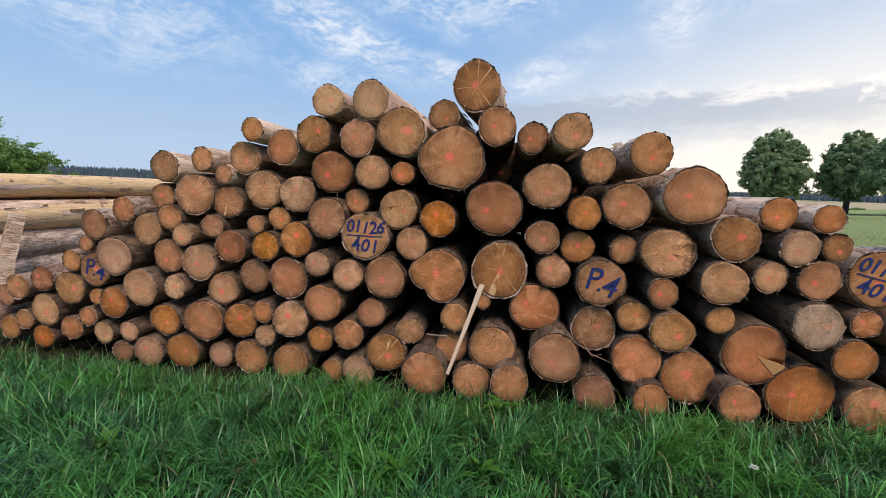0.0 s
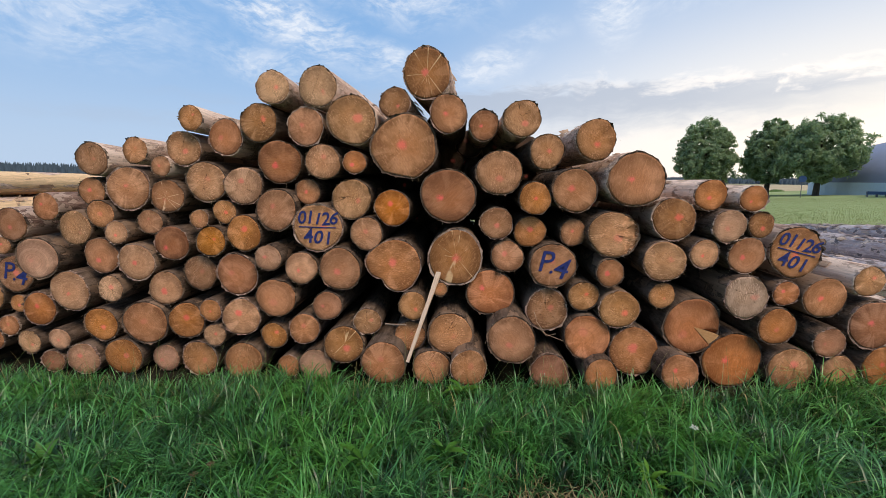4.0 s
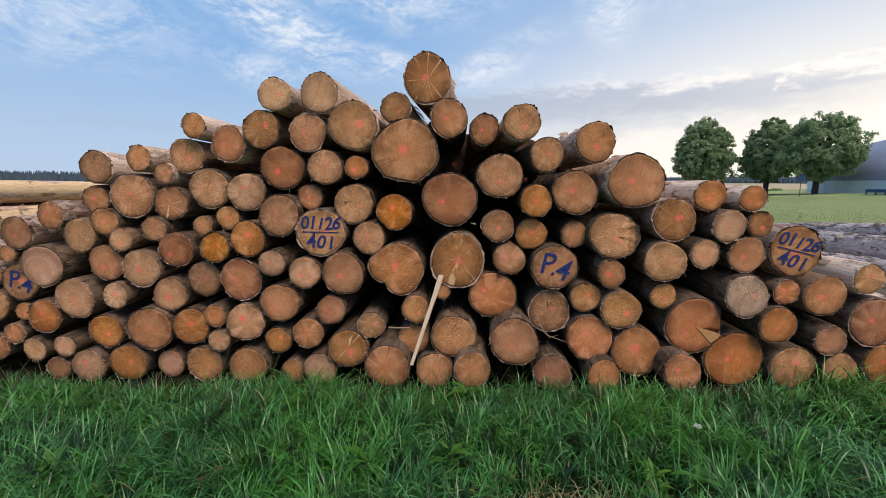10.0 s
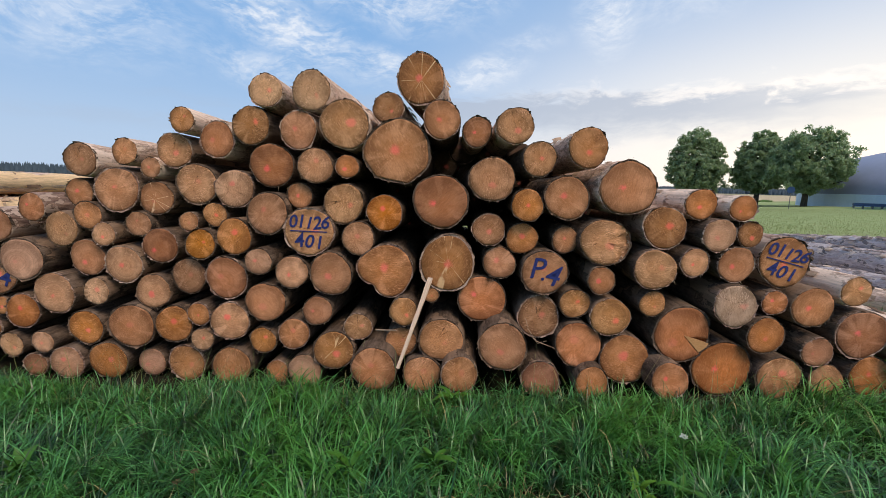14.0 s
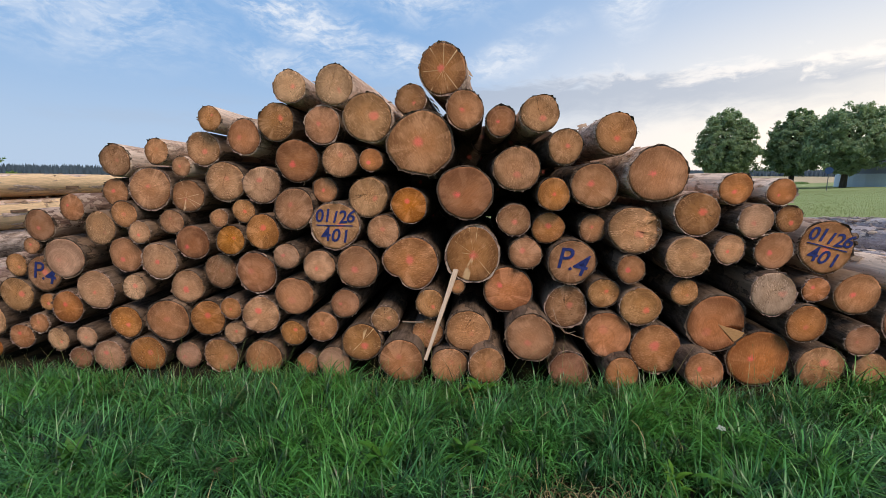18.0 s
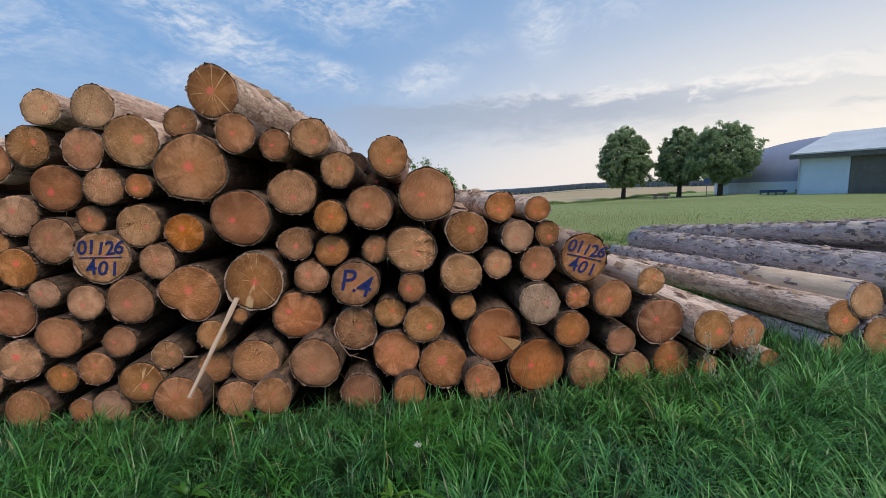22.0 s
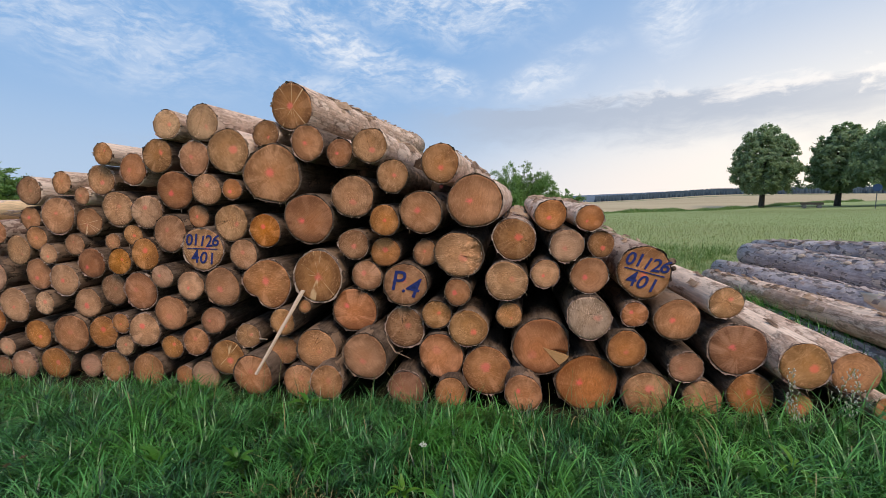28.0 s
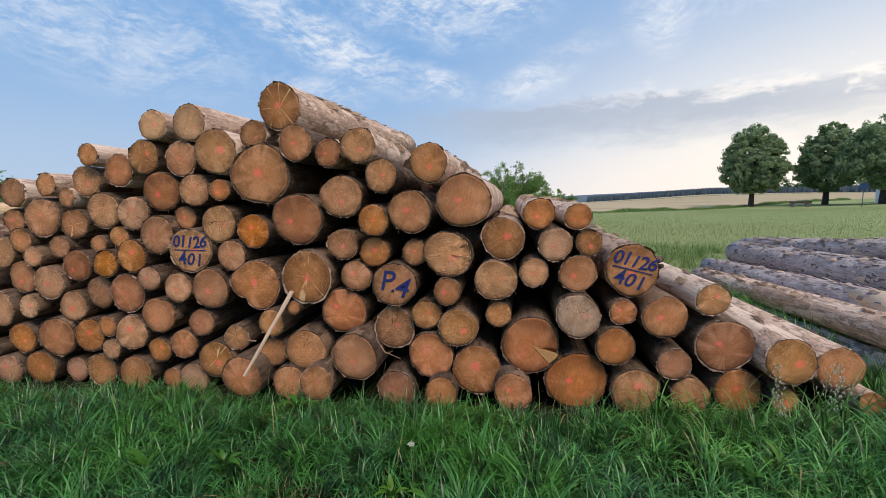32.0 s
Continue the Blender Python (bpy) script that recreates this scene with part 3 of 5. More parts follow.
def trunk_mesh(r, length, skin, rad, th, rng, taper, fringe=5, rind=0.95):
    n = len(th)
    ys = np.array([0.0, 0.015, 0.06, 0.16, 0.34, 0.6, 0.95, 1.4, 1.9, 2.5, 3.1, 3.7, 4.2]) * length / 4.2
    bow = rng.uniform(-0.03, 0.03, 2) * (0.1 if skin is BARK["grey"] else 1.0)
    off = rng.uniform(0, 50)
    verts, faces = [], []
    inner = [((rind - 0.012) * rad[i] * math.cos(th[i]), 0.002 + rng.uniform(0, 0.004), (rind - 0.012) * rad[i] * math.sin(th[i])) for i in range(n)]
    verts += inner
    for k, y in enumerate(ys):
        s = 1 - taper * y / length
        cx, cz = bow[0] * y * (length - y) / 4, bow[1] * y * (length - y) / 4
        for i in range(n):
            wob = noise.noise(Vector((3.2 * math.cos(th[i]) + off, y * 2.1, 3.2 * math.sin(th[i]))))
            q = rad[i] * s * (1 + 0.030 * wob) * (rng.uniform(0.965, 1.02) if k == 0 else 1)
            verts.append((cx + q * math.cos(th[i]), y + (rng.uniform(-0.004, 0.004) if k == 0 else 0), cz + q * math.sin(th[i])))
    for k in range(len(ys)):
        for i in range(n):
            a, b = k * n + i, k * n + (i + 1) % n
            faces.append((a, b, b + n, a + n))
    last = len(ys) * n
    faces.append(tuple(last + i for i in range(n)))
    for _ in range(fringe):
        i = rng.integers(n)
        j = (i + 1 + rng.integers(2)) % n
        a, b = Vector(verts[n + i]), Vector(verts[n + j])
        mid = (a + b) / 2
        out = Vector((mid.x, 0, mid.z)).normalized()
        tip = mid + out * rng.uniform(0.001, 0.009) + Vector((0, rng.uniform(-0.018, 0.004), 0))
        k = len(verts)
        verts += [a, b, tip, a + Vector((0, 0.02, 0)), b + Vector((0, 0.02, 0))]
        faces += [(k, k + 1, k + 2), (k + 1, k + 4, k + 2), (k + 3, k, k + 2), (k + 4, k + 3, k + 2)]
    me = mesh_of("trunk", verts, faces, skin)
    me.materials.append(BARK["dark" if rng.random() < 0.6 else "worn"])
    me.polygons.foreach_set("material_index", [1 if i < n or len(p.vertices) == 3 else 0 for i, p in enumerate(me.polygons)])
    me.polygons.foreach_set("use_smooth", [len(p.vertices) == 4 and n <= p.vertices[0] < last for p in me.polygons])
    return me


def end_mesh(r, tone, rad, th, rng, shape, rind=0.95):
    n = len(th)
    rhos = (0.12, 0.34, 0.55, 0.74, 0.88, rind)
    verts, faces = [(0, -0.003, 0)], []
    tilt = rng.uniform(-0.03, 0.03, 2)
    for rho in rhos:
        for i in range(n):
            x, z = rho * rad[i] * math.cos(th[i]), rho * rad[i] * math.sin(th[i])
            y = -0.003 + rng.uniform(-0.0004, 0.0004) + (rng.uniform(0, 0.005) if rho == rind else 0)
            a = math.degrees(th[i]) % 360
            if shape == "notch" and (318 < a < 352) and rho > 0.4:
                y += 0.028
            if shape == "torn" and x > 0.35 * r:
                y += 0.25 * (x - 0.35 * r) + rng.uniform(-0.012, 0.012)
            verts.append((x, y, z))
    for i in range(n):
        faces.append((0, 1 + i, 1 + (i + 1) % n))
    for k in range(len(rhos) - 1):
        for i in range(n):
            a, b = 1 + k * n + i, 1 + k * n + (i + 1) % n
            faces.append((a, a + n, b + n, b))
    lip = len(verts)
    for i in range(n):
        v = verts[1 + (len(rhos) - 1) * n + i]
        verts.append((v[0], 0.006, v[2]))
        a, b = 1 + (len(rhos) - 1) * n + i, 1 + (len(rhos) - 1) * n + (i + 1) % n
        faces.append((a, lip + i, lip + (i + 1) % n, b))
    me = mesh_of("cut_face", verts, faces, ENDS[tone])
    bm = bmesh.new()
    bm.from_mesh(me)
    bmesh.ops.recalc_face_normals(bm, faces=bm.faces)
    for f in bm.faces:
        f.smooth = abs(f.normal.y) > 0.8
    bm.to_mesh(me)
    bm.free()
    return me


def fibre_mesh(rad, th, rng, rind):
    """Torn fibres that stand and hang round the edge of a sawn end."""
    verts, faces = [], []
    for _ in range(rng.integers(4, 18)):
        i = int(rng.integers(len(th)))
        a, q = th[i] + rng.uniform(-0.05, 0.05), rad[i] * (rind + rng.uniform(-0.02, 0.05))
        root = Vector((q * math.cos(a), rng.uniform(-0.004, 0.003), q * math.sin(a)))
        way = Vector((math.cos(a) + rng.normal(0, 0.5), -rng.uniform(0.1, 0.9), math.sin(a) + rng.normal(0, 0.5) - 0.5)).normalized()
        side = way.cross(Vector((rng.normal(), rng.normal(), rng.normal()))).normalized() * rng.uniform(0.0006, 0.0018)
        ln = rng.uniform(0.006, 0.020) * (2.2 if rng.random() < 0.12 else 1.0)
        deep = way.cross(side).normalized() * 0.0012
        k = len(verts)
        verts += [root - side, root + side, root + deep, root + way * ln + Vector((0, 0, -0.25 * ln))]
        faces += [(k, k + 1, k + 3), (k + 1, k + 2, k + 3), (k + 2, k, k + 3)]
    return mesh_of("frayed_edge", verts, faces, FIBRE)


def letters(text, size, bold):
    """Text as a thin solid mesh that stands upright and faces back along the log."""
    cu = bpy.data.curves.new("writing", "FONT")
    cu.body, cu.size, cu.shear, cu.offset, cu.extrude = text, size, 0.18, bold, 0.0008
    cu.align_x, cu.align_y, cu.resolution_u = "CENTER", "CENTER", 3
    tmp = new("writing_tmp", cu)
    bpy.context.view_layer.update()
    me = bpy.data.meshes.new_from_object(tmp.evaluated_get(bpy.context.evaluated_depsgraph_get()))
    bpy.data.objects.remove(tmp)
    bpy.data.curves.remove(cu)
    me.materials.clear()
    me.materials.append(INK)
    return me


def write_on(parent, r, kind, lean):
    def put(me, x, z, turn, label=""):
        ob = child("writing", me, parent, label)
        ob.matrix_basis = pose(x, -0.0065, z, 90, 0, 0) @ pose(0, 0, 0, 0, 0, turn)
        return ob
    c, s = math.cos(radians(lean)), math.sin(radians(lean))

    def spot(x, z):
        return x * c - z * s, x * s + z * c
    label = "handwritten dark blue marker lettering"

    def hand(text, x, z, size, step, sway):
        """Figures set one by one, none quite on the line."""
        for k, ch in enumerate(text):
            u = k - (len(text) - 1) / 2
            put(letters(ch, size * (1 + 0.06 * math.sin(2.1 * k + sway)), 0.010 * r), *spot(x + u * step, z + 0.03 * r * math.sin(1.7 * k + sway)), lean + 7 * math.sin(2.6 * k + sway), label)
    if kind == "lot":
        hand("01126", 0.0, 0.36 * r, 0.70 * r, 0.32 * r, 0.4)
        hand("401", 0.0, -0.40 * r, 0.76 * r, 0.40 * r, 1.3)
        bm = bmesh.new()
        box(bm, -0.74 * r, 0.74 * r, -0.022 * r, 0.022 * r, 0, 0.0012)
        me = bpy.data.meshes.new("underline")
        bm.to_mesh(me)
        bm.free()
        me.materials.append(INK)
        ob = put(me, *spot(0.0, 0.02 * r), lean)
        ob.name = "underline"
    else:
        put(letters(kind[0], 1.28 * r, 0.006 * r), *spot(-0.36 * r, 0.10 * r), lean + 4, label)
        put(letters(".", 0.9 * r, 0.016 * r), *spot(-0.04 * r, -0.06 * r), lean, label)
        put(letters(kind[2], 1.30 * r, 0.006 * r), *spot(0.34 * r, -0.12 * r), lean - 6, label)


def flakes(parent, r, length, rng, count, skin, taper):
    """Loose plates of bark that curl up from the top of a log."""
    for _ in range(count):
        y0, a0 = length * (0.06 + 0.84 * rng.random() ** 0.8), rng.normal(1.75 if skin is FLAKE_GREY else 1.35, 0.55)
        ln, wd, lift = rng.uniform(0.03, 0.15), rng.uniform(0.012, 0.05), rng.uniform(0.003, 0.018)
        if skin is FLAKE_GREY:
            ln, wd, lift = ln * 0.9, wd * 0.8, lift * 1.1
        elif rng.random() < 0.3:
            ln, wd, lift = ln * 1.9, wd * 1.5, lift * 2.0
        verts, faces = [], []
        for i in range(4):
            for j in range(3):
                u, v = i / 3, j / 2
                a = a0 + (v - 0.5) * wd / r + rng.uniform(-0.02, 0.02)
                q = r * (1.012 if skin is FLAKE_GREY else 0.985) * (1 - taper * y0 / length) + lift * (u ** 2) + 0.004 + rng.uniform(0, 0.002)
                verts.append((q * math.cos(a), y0 + ln * u * (1 + rng.uniform(-0.15, 0.15)), q * math.sin(a)))
        for k in range(12):
            verts.append((verts[k][0] * 0.985, verts[k][1], verts[k][2] * 0.985))
        for i in range(3):
            for j in range(2):
                a = i * 3 + j
                faces += [(a, a + 1, a + 4, a + 3), (a + 15, a + 16, a + 13, a + 12)]
        rim = [0, 1, 2, 5, 8, 11, 10, 9, 6, 3]
        for i in range(10):
            a, b = rim[i], rim[(i + 1) % 10]
            faces.append((b, a, a + 12, b + 12))
        child("bark_flake", mesh_of("bark_flake", verts, faces, skin[rng.integers(2)]), parent)


TONE_WORDS = {"P": "pale", "T": "tan", "B": "brown", "O": "orange", "R": "deep orange", "G": "greyish", "S": "streaked tan", "D": "shade-black"}
COUNT = [0]


def log(x, y, z, r, tone, shape="", skin="dark", group="logs of the tall pile", length=LENGTH, az=AXIS, tilt=0.0, loose=0, taper=None):
    COUNT[0] += 1
    rng = np.random.default_rng(1000 + COUNT[0])
    n = 46 if r > 0.14 else 36
    th = np.linspace(0, 2 * np.pi, n + 1)[:-1]
    rad = outline(r, th, shape, rng)
    size = "thick" if r > 0.165 else ("thin" if r < 0.11 else "middling")
    mark = {"lot": ", blue numbers", "p4": ", blue marking", "p5": ", blue marking", "torn": ", torn at one side", "notch": ", a wedge split off", "bean": ", grown double", "flat": ", trimmed flat below"}.get(shape, "")
    bark_word = {"worn": "reddish worn", "dark": "brown-barked", "pale": "pale rubbed", "grey": "grey-barked", "peeled": "peeled", "rough": "rough-barked"}[skin]
    ob = thing("log", pose(x, y, z, tilt + rng.uniform(-0.7, 0.7), 0, az + rng.uniform(-1.3, 1.3)),
               f"{size} {bark_word} log with {TONE_WORDS[tone]} sawn end{mark}", "log", group)
    t = rng.uniform(0.0, 0.07) if taper is None else taper
    rind = rng.uniform(0.925, 0.972)
    child("trunk", trunk_mesh(r, length + rng.uniform(-0.12, 0.12), BARK[skin], rad, th, rng, t, rng.integers(8, 24), rind), ob)
    child("cut_face", end_mesh(r, tone, rad, th, rng, shape, rind), ob)
    if tone != "D":
        tagged(child("frayed_edge", fibre_mesh(rad, th, rng, rind), ob, "torn pale wood fibres"), kind="stuff")
    if shape == "lot" and x > 0:
        for a, size in ((0.36, 0.030), (0.10, 0.020)):
            bm = bmesh.new()
            bmesh.ops.create_cone(bm, cap_ends=True, segments=10, radius1=size, radius2=0.8 * size, depth=0.09, matrix=Matrix.Translation((1.05 * r * math.cos(a), 0.05, 1.05 * r * math.sin(a))) @ pose(0, 0, 0, 70, 25, 0))
            bmesh.ops.bevel(bm, geom=bm.edges[:], offset=0.006, segments=1, affect="EDGES")
            part("branch_stub", bm, BARK["dark"], ob, "dark sawn branch stub")
    if shape == "lot":
        write_on(ob, r, "lot", -14.0 if x > 0 else -1.0)
    if shape in ("p4", "p5"):
        write_on(ob, r, "P.4" if shape == "p4" else "P.5", -6.0)
    if loose:
        flakes(ob, r, length, rng, loose, FLAKE_GREY if skin == "grey" else FLAKE, t)
    for _ in range(5 if skin == "grey" and loose else 0):
        a, y0, s = rng.normal(2.15, 0.45), rng.uniform(0.3, 0.8 * length), rng.uniform(0.6, 1.3)
        q = 1.02 * r * (1 - t * y0 / length)
        bm = bmesh.new()
        m = Matrix.Translation((q * math.cos(a), y0, q * math.sin(a))) @ pose(0, 0, 0, 0, 90 - math.degrees(a), 0) @ Matrix.Diagonal((0.024 * s, 0.05 * s, 0.014, 1))
        bmesh.ops.create_icosphere(bm, subdivisions=2, radius=1.0, matrix=m)
        for v in bm.verts:
            v.co.y += 0.012 * s * noise.noise(v.co * 60)
        part("branch_scar", bm, SPLINT, ob, "pale branch scar in the bark")
    if shape == "notch":
        bm = bmesh.new()
        rim = [(0.06 * r, -0.02 * r), (0.93 * r, -0.30 * r), (0.84 * r, -0.44 * r), (0.62 * r, -0.62 * r)]
        fr = [bm.verts.new((px, -0.006, pz)) for px, pz in rim]
        bk = [bm.verts.new((px, 0.03, pz)) for px, pz in rim]
        bm.faces.new(fr)
        bm.faces.new(bk[::-1])
        for i in range(4):
            bm.faces.new((fr[i], fr[(i + 1) % 4], bk[(i + 1) % 4], bk[i]))
        bmesh.ops.recalc_face_normals(bm, faces=bm.faces)
        part("split_wedge", bm, WEDGE, ob, "fresh pale split wedge")
    if shape == "torn":
        bm = bmesh.new()
        for _ in range(26):
            a, w = rng.uniform(-1.2, 1.2), rng.uniform(0.003, 0.008)
            p = Vector((0.93 * r * math.cos(a), 0.03, 0.93 * r * math.sin(a)))
            m = Matrix.Translation(p) @ pose(0, 0, 0, rng.uniform(60, 115), rng.uniform(-25, 25), 0)
            bmesh.ops.create_cone(bm, cap_ends=True, segments=4, radius1=w, radius2=0.0005, depth=rng.uniform(0.05, 0.13), matrix=m)
        part("splinters", bm, SPLINT, ob, "frayed pale wood fibres")
    return ob


# the tall pile: x, y, z of each sawn end, its radius and its tone
COURSE_1 = [
    (-5.24, 3.22, 0.19, 0.12, "P"), (-5, 3.22, 0.11, 0.119, "O"), (-4.81, 3.22, 0.2, 0.099, "O"), (-4.59, 3.22, 0.05, 0.116, "R"), 
    (-4.24, 3.22, 0.17, 0.116, "T"), (-3.87, 3.22, 0.16, 0.107, "P"), (-3.65, 3.2, 0, 0.102, "B"), (-3.55, 3.19, 0.21, 0.097, "P"), 
    (-3.33, 3.17, 0.05, 0.142, "P"), (-3, 3.21, 0.07, 0.162, "R"), (-2.66, 3.27, 0.05, 0.118, "P"), (-2.32, 3.22, 0.08, 0.155, "O"), 
    (-1.92, 3.19, 0.09, 0.162, "O"), (-1.54, 3.2, 0.06, 0.094, "O"), (-1.3, 3.17, 0.09, 0.139, "P"), (-0.7, 2.99, 0.22, 0.17, "O"), 
    (-0.35, 3.1, 0.15, 0.146, "O"), (-0.06, 2.99, 0.21, 0.14, "O"), (0.55, 3.1, 0.16, 0.147, "B"), (0.91, 3.04, 0.18, 0.124, "O"), 
    (2.67, 3.22, 0.2, 0.139, "T"), (3.26, 3.22, 0.21, 0.09, "O"),
]
COURSE_2 = [
    (-5.01, 3.22, 0.43, 0.11, "T"), (-4.54, 3.22, 0.32, 0.159, "P"), (-4.04, 3.22, 0.3, 0.094, "O"), (-3.17, 3.21, 0.35, 0.148, "R"), 
    (-2.77, 3.21, 0.38, 0.192, "O"), (-2.41, 3.22, 0.41, 0.157, "O"), (-2.16, 3.2, 0.3, 0.096, "P"), (-1.65, 3.2, 0.32, 0.109, "O"), 
    (-1.39, 3.19, 0.39, 0.128, "O"), (-1.06, 3.16, 0.28, 0.162, "S"), (-0.53, 3.18, 0.37, 0.125, "O"), (-0.21, 3.13, 0.42, 0.173, "O"), 
    (0.25, 3.02, 0.43, 0.182, "T"), (0.82, 3.14, 0.43, 0.175, "R"), (1.17, 3.15, 0.33, 0.19, "O"), (1.44, 2.99, 0.25, 0.135, "T"), 
    (1.89, 3.18, 0.28, 0.219, "O"), (2.29, 3.16, 0.24, 0.167, "T"), (2.54, 3.17, 0.45, 0.114, "T"), (2.97, 3.22, 0.26, 0.156, "O"), 
    (3.77, 3.22, 0.23, 0.082, "O"),
]
COURSE_3 = [
    (-4.85, 3.22, 0.53, 0.128, "T"), (-4.54, 3.22, 0.63, 0.125, "B"), (-4.22, 3.22, 0.56, 0.159, "T"), (-3.92, 3.22, 0.5, 0.076, "O"), 
    (-3.73, 3.22, 0.46, 0.151, "O"), (-3.42, 3.21, 0.63, 0.17, "P"), (-3.05, 3.21, 0.66, 0.111, "P"), (-2.59, 3.25, 0.67, 0.144, "P"), 
    (-2.18, 3.2, 0.51, 0.095, "O"), (-1.91, 3.18, 0.47, 0.157, "P"), (-1.61, 3.18, 0.64, 0.159, "O"), (-1.19, 3.18, 0.59, 0.119, "T"), 
    (-0.87, 3.19, 0.47, 0.112, "T"), (-0.5, 3.13, 0.63, 0.112, "T"), (0.09, 3.23, 0.73, 0.186, "O"), (0.52, 3.19, 0.62, 0.165, "B"), 
    (1.03, 3.12, 0.66, 0.144, "T"), (1.56, 3.14, 0.55, 0.213, "R", "notch"), (2.14, 3.13, 0.57, 0.137, "R"), (2.87, 3.22, 0.58, 0.192, "B"), 
    (3.22, 3.11, 0.53, 0.158, "T"), (3.57, 3.22, 0.46, 0.147, "O"),
]
COURSE_4 = [
    (-4.17, 3.22, 0.83, 0.102, "O"), (-3.99, 3.22, 1, 0.075, "T"), (-3.91, 3.22, 0.76, 0.162, "B", "p4"), (-3.69, 3.22, 0.9, 0.186, "P"), 
    (-3.14, 3.26, 0.93, 0.151, "T"), (-2.81, 3.23, 0.89, 0.156, "P"), (-2.28, 3.26, 0.81, 0.144, "B"), (-1.93, 3.2, 0.82, 0.171, "O"), 
    (-1.64, 3.15, 0.97, 0.107, "P"), (-1.39, 3.18, 0.89, 0.131, "P"), (-1.08, 3.18, 0.89, 0.169, "T"), (-0.64, 3.18, 0.94, 0.206, "O", "bean"), 
    (-0.29, 3.12, 0.77, 0.056, "O"), (0.54, 3.15, 0.97, 0.171, "T", "p4"), (0.78, 3.17, 0.74, 0.115, "T"), (0.95, 3.13, 0.93, 0.103, "T"), 
    (1.33, 3.14, 0.77, 0.096, "O"), (1.88, 3.09, 0.79, 0.155, "G"), (2.19, 3.16, 0.81, 0.092, "O"), (2.47, 3.18, 0.78, 0.149, "T"), 
    (2.78, 3.22, 0.9, 0.113, "T"),
]
COURSE_5 = [
    (-3.88, 3.22, 1.18, 0.138, "B"), (-3.33, 3.24, 1.16, 0.142, "T"), (-3.09, 3.24, 1.28, 0.117, "O"), (-2.96, 3.23, 1.13, 0.096, "P"), 
    (-2.68, 3.26, 1.22, 0.105, "T"), (-2.51, 3.26, 1.05, 0.145, "B"), (-2.27, 3.28, 1.25, 0.078, "O"), (-2.14, 3.21, 1.08, 0.124, "R"), 
    (-1.86, 3.21, 1.15, 0.142, "O"), (-1.25, 3.19, 1.21, 0.194, "T", "lot"), (-0.87, 3.2, 1.17, 0.129, "T"), (-0.18, 3.15, 1.01, 0.214, "S"), 
    (0.12, 3.18, 1.27, 0.122, "B"), (0.21, 3.21, 1.02, 0.125, "T"), (0.37, 3.21, 1.21, 0.118, "O"), (0.69, 3.22, 1.21, 0.103, "T"), 
    (0.96, 3.14, 1.21, 0.177, "T", "torn"), (1.31, 3.1, 1.03, 0.149, "T"), (1.58, 3.11, 1.09, 0.104, "P"), (1.72, 3.1, 1.29, 0.117, "P"), 
    (1.88, 3.14, 1.08, 0.13, "T"), (2.25, 3.21, 1.1, 0.184, "T", "lot"),
]
COURSE_6 = [
    (-3.57, 3.24, 1.33, 0.113, "T"), (-3.16, 3.26, 1.46, 0.114, "T"), (-2.85, 3.27, 1.49, 0.185, "T"), (-2.56, 3.28, 1.67, 0.082, "T"), 
    (-2.55, 3.31, 1.43, 0.142, "S"), (-2.2, 3.3, 1.55, 0.166, "T"), (-2.06, 3.3, 1.31, 0.097, "T"), (-1.89, 3.3, 1.52, 0.154, "P"), 
    (-1.59, 3.22, 1.34, 0.167, "T"), (-1.36, 3.3, 1.48, 0.103, "T"), (-0.99, 3.23, 1.43, 0.155, "T"), (-0.67, 3.22, 1.37, 0.138, "R"), 
    (-0.24, 3.16, 1.47, 0.204, "B"), (0.13, 3.17, 1.64, 0.167, "T"), (0.39, 3.14, 1.46, 0.118, "O"), (0.67, 3.16, 1.52, 0.163, "T"), 
    (1.08, 3.12, 1.6, 0.197, "T"), (1.36, 3.13, 1.33, 0.155, "B"), (1.61, 3.17, 1.5, 0.112, "O"), (1.87, 3.12, 1.48, 0.094, "O"), 
    (1.95, 3.14, 1.3, 0.092, "B"),
]
COURSE_7 = [
    (-3.11, 3.24, 1.72, 0.136, "B"), (-2.75, 3.26, 1.79, 0.104, "O"), (-2.39, 3.33, 1.81, 0.143, "T"), (-2.27, 3.27, 2.04, 0.099, "O"), 
    (-2.03, 3.33, 1.9, 0.143, "O"), (-1.74, 3.31, 2.01, 0.149, "B"), (-1.61, 3.3, 2.27, 0.13, "P"), (-1.58, 3.3, 1.71, 0.171, "B"), 
    (-1.36, 3.3, 1.98, 0.147, "T"), (-1.25, 3.29, 2.27, 0.15, "P"), (-1.21, 3.24, 1.71, 0.136, "T"), (-0.98, 3.24, 2.02, 0.186, "T"), 
    (-0.96, 3.23, 1.71, 0.089, "O"), (-0.66, 3.29, 2.15, 0.117, "B"), (-0.58, 3.22, 1.81, 0.259, "T", "flat"), (-0.42, 3.3, 2.36, 0.184, "S"), 
    (-0.25, 3.21, 2.06, 0.14, "T"), (0.01, 3.23, 1.98, 0.112, "B"), (0.28, 3.17, 2.02, 0.134, "T"), (0.46, 3.15, 1.79, 0.125, "T"), 
    (0.81, 3.21, 1.88, 0.145, "T"),
]

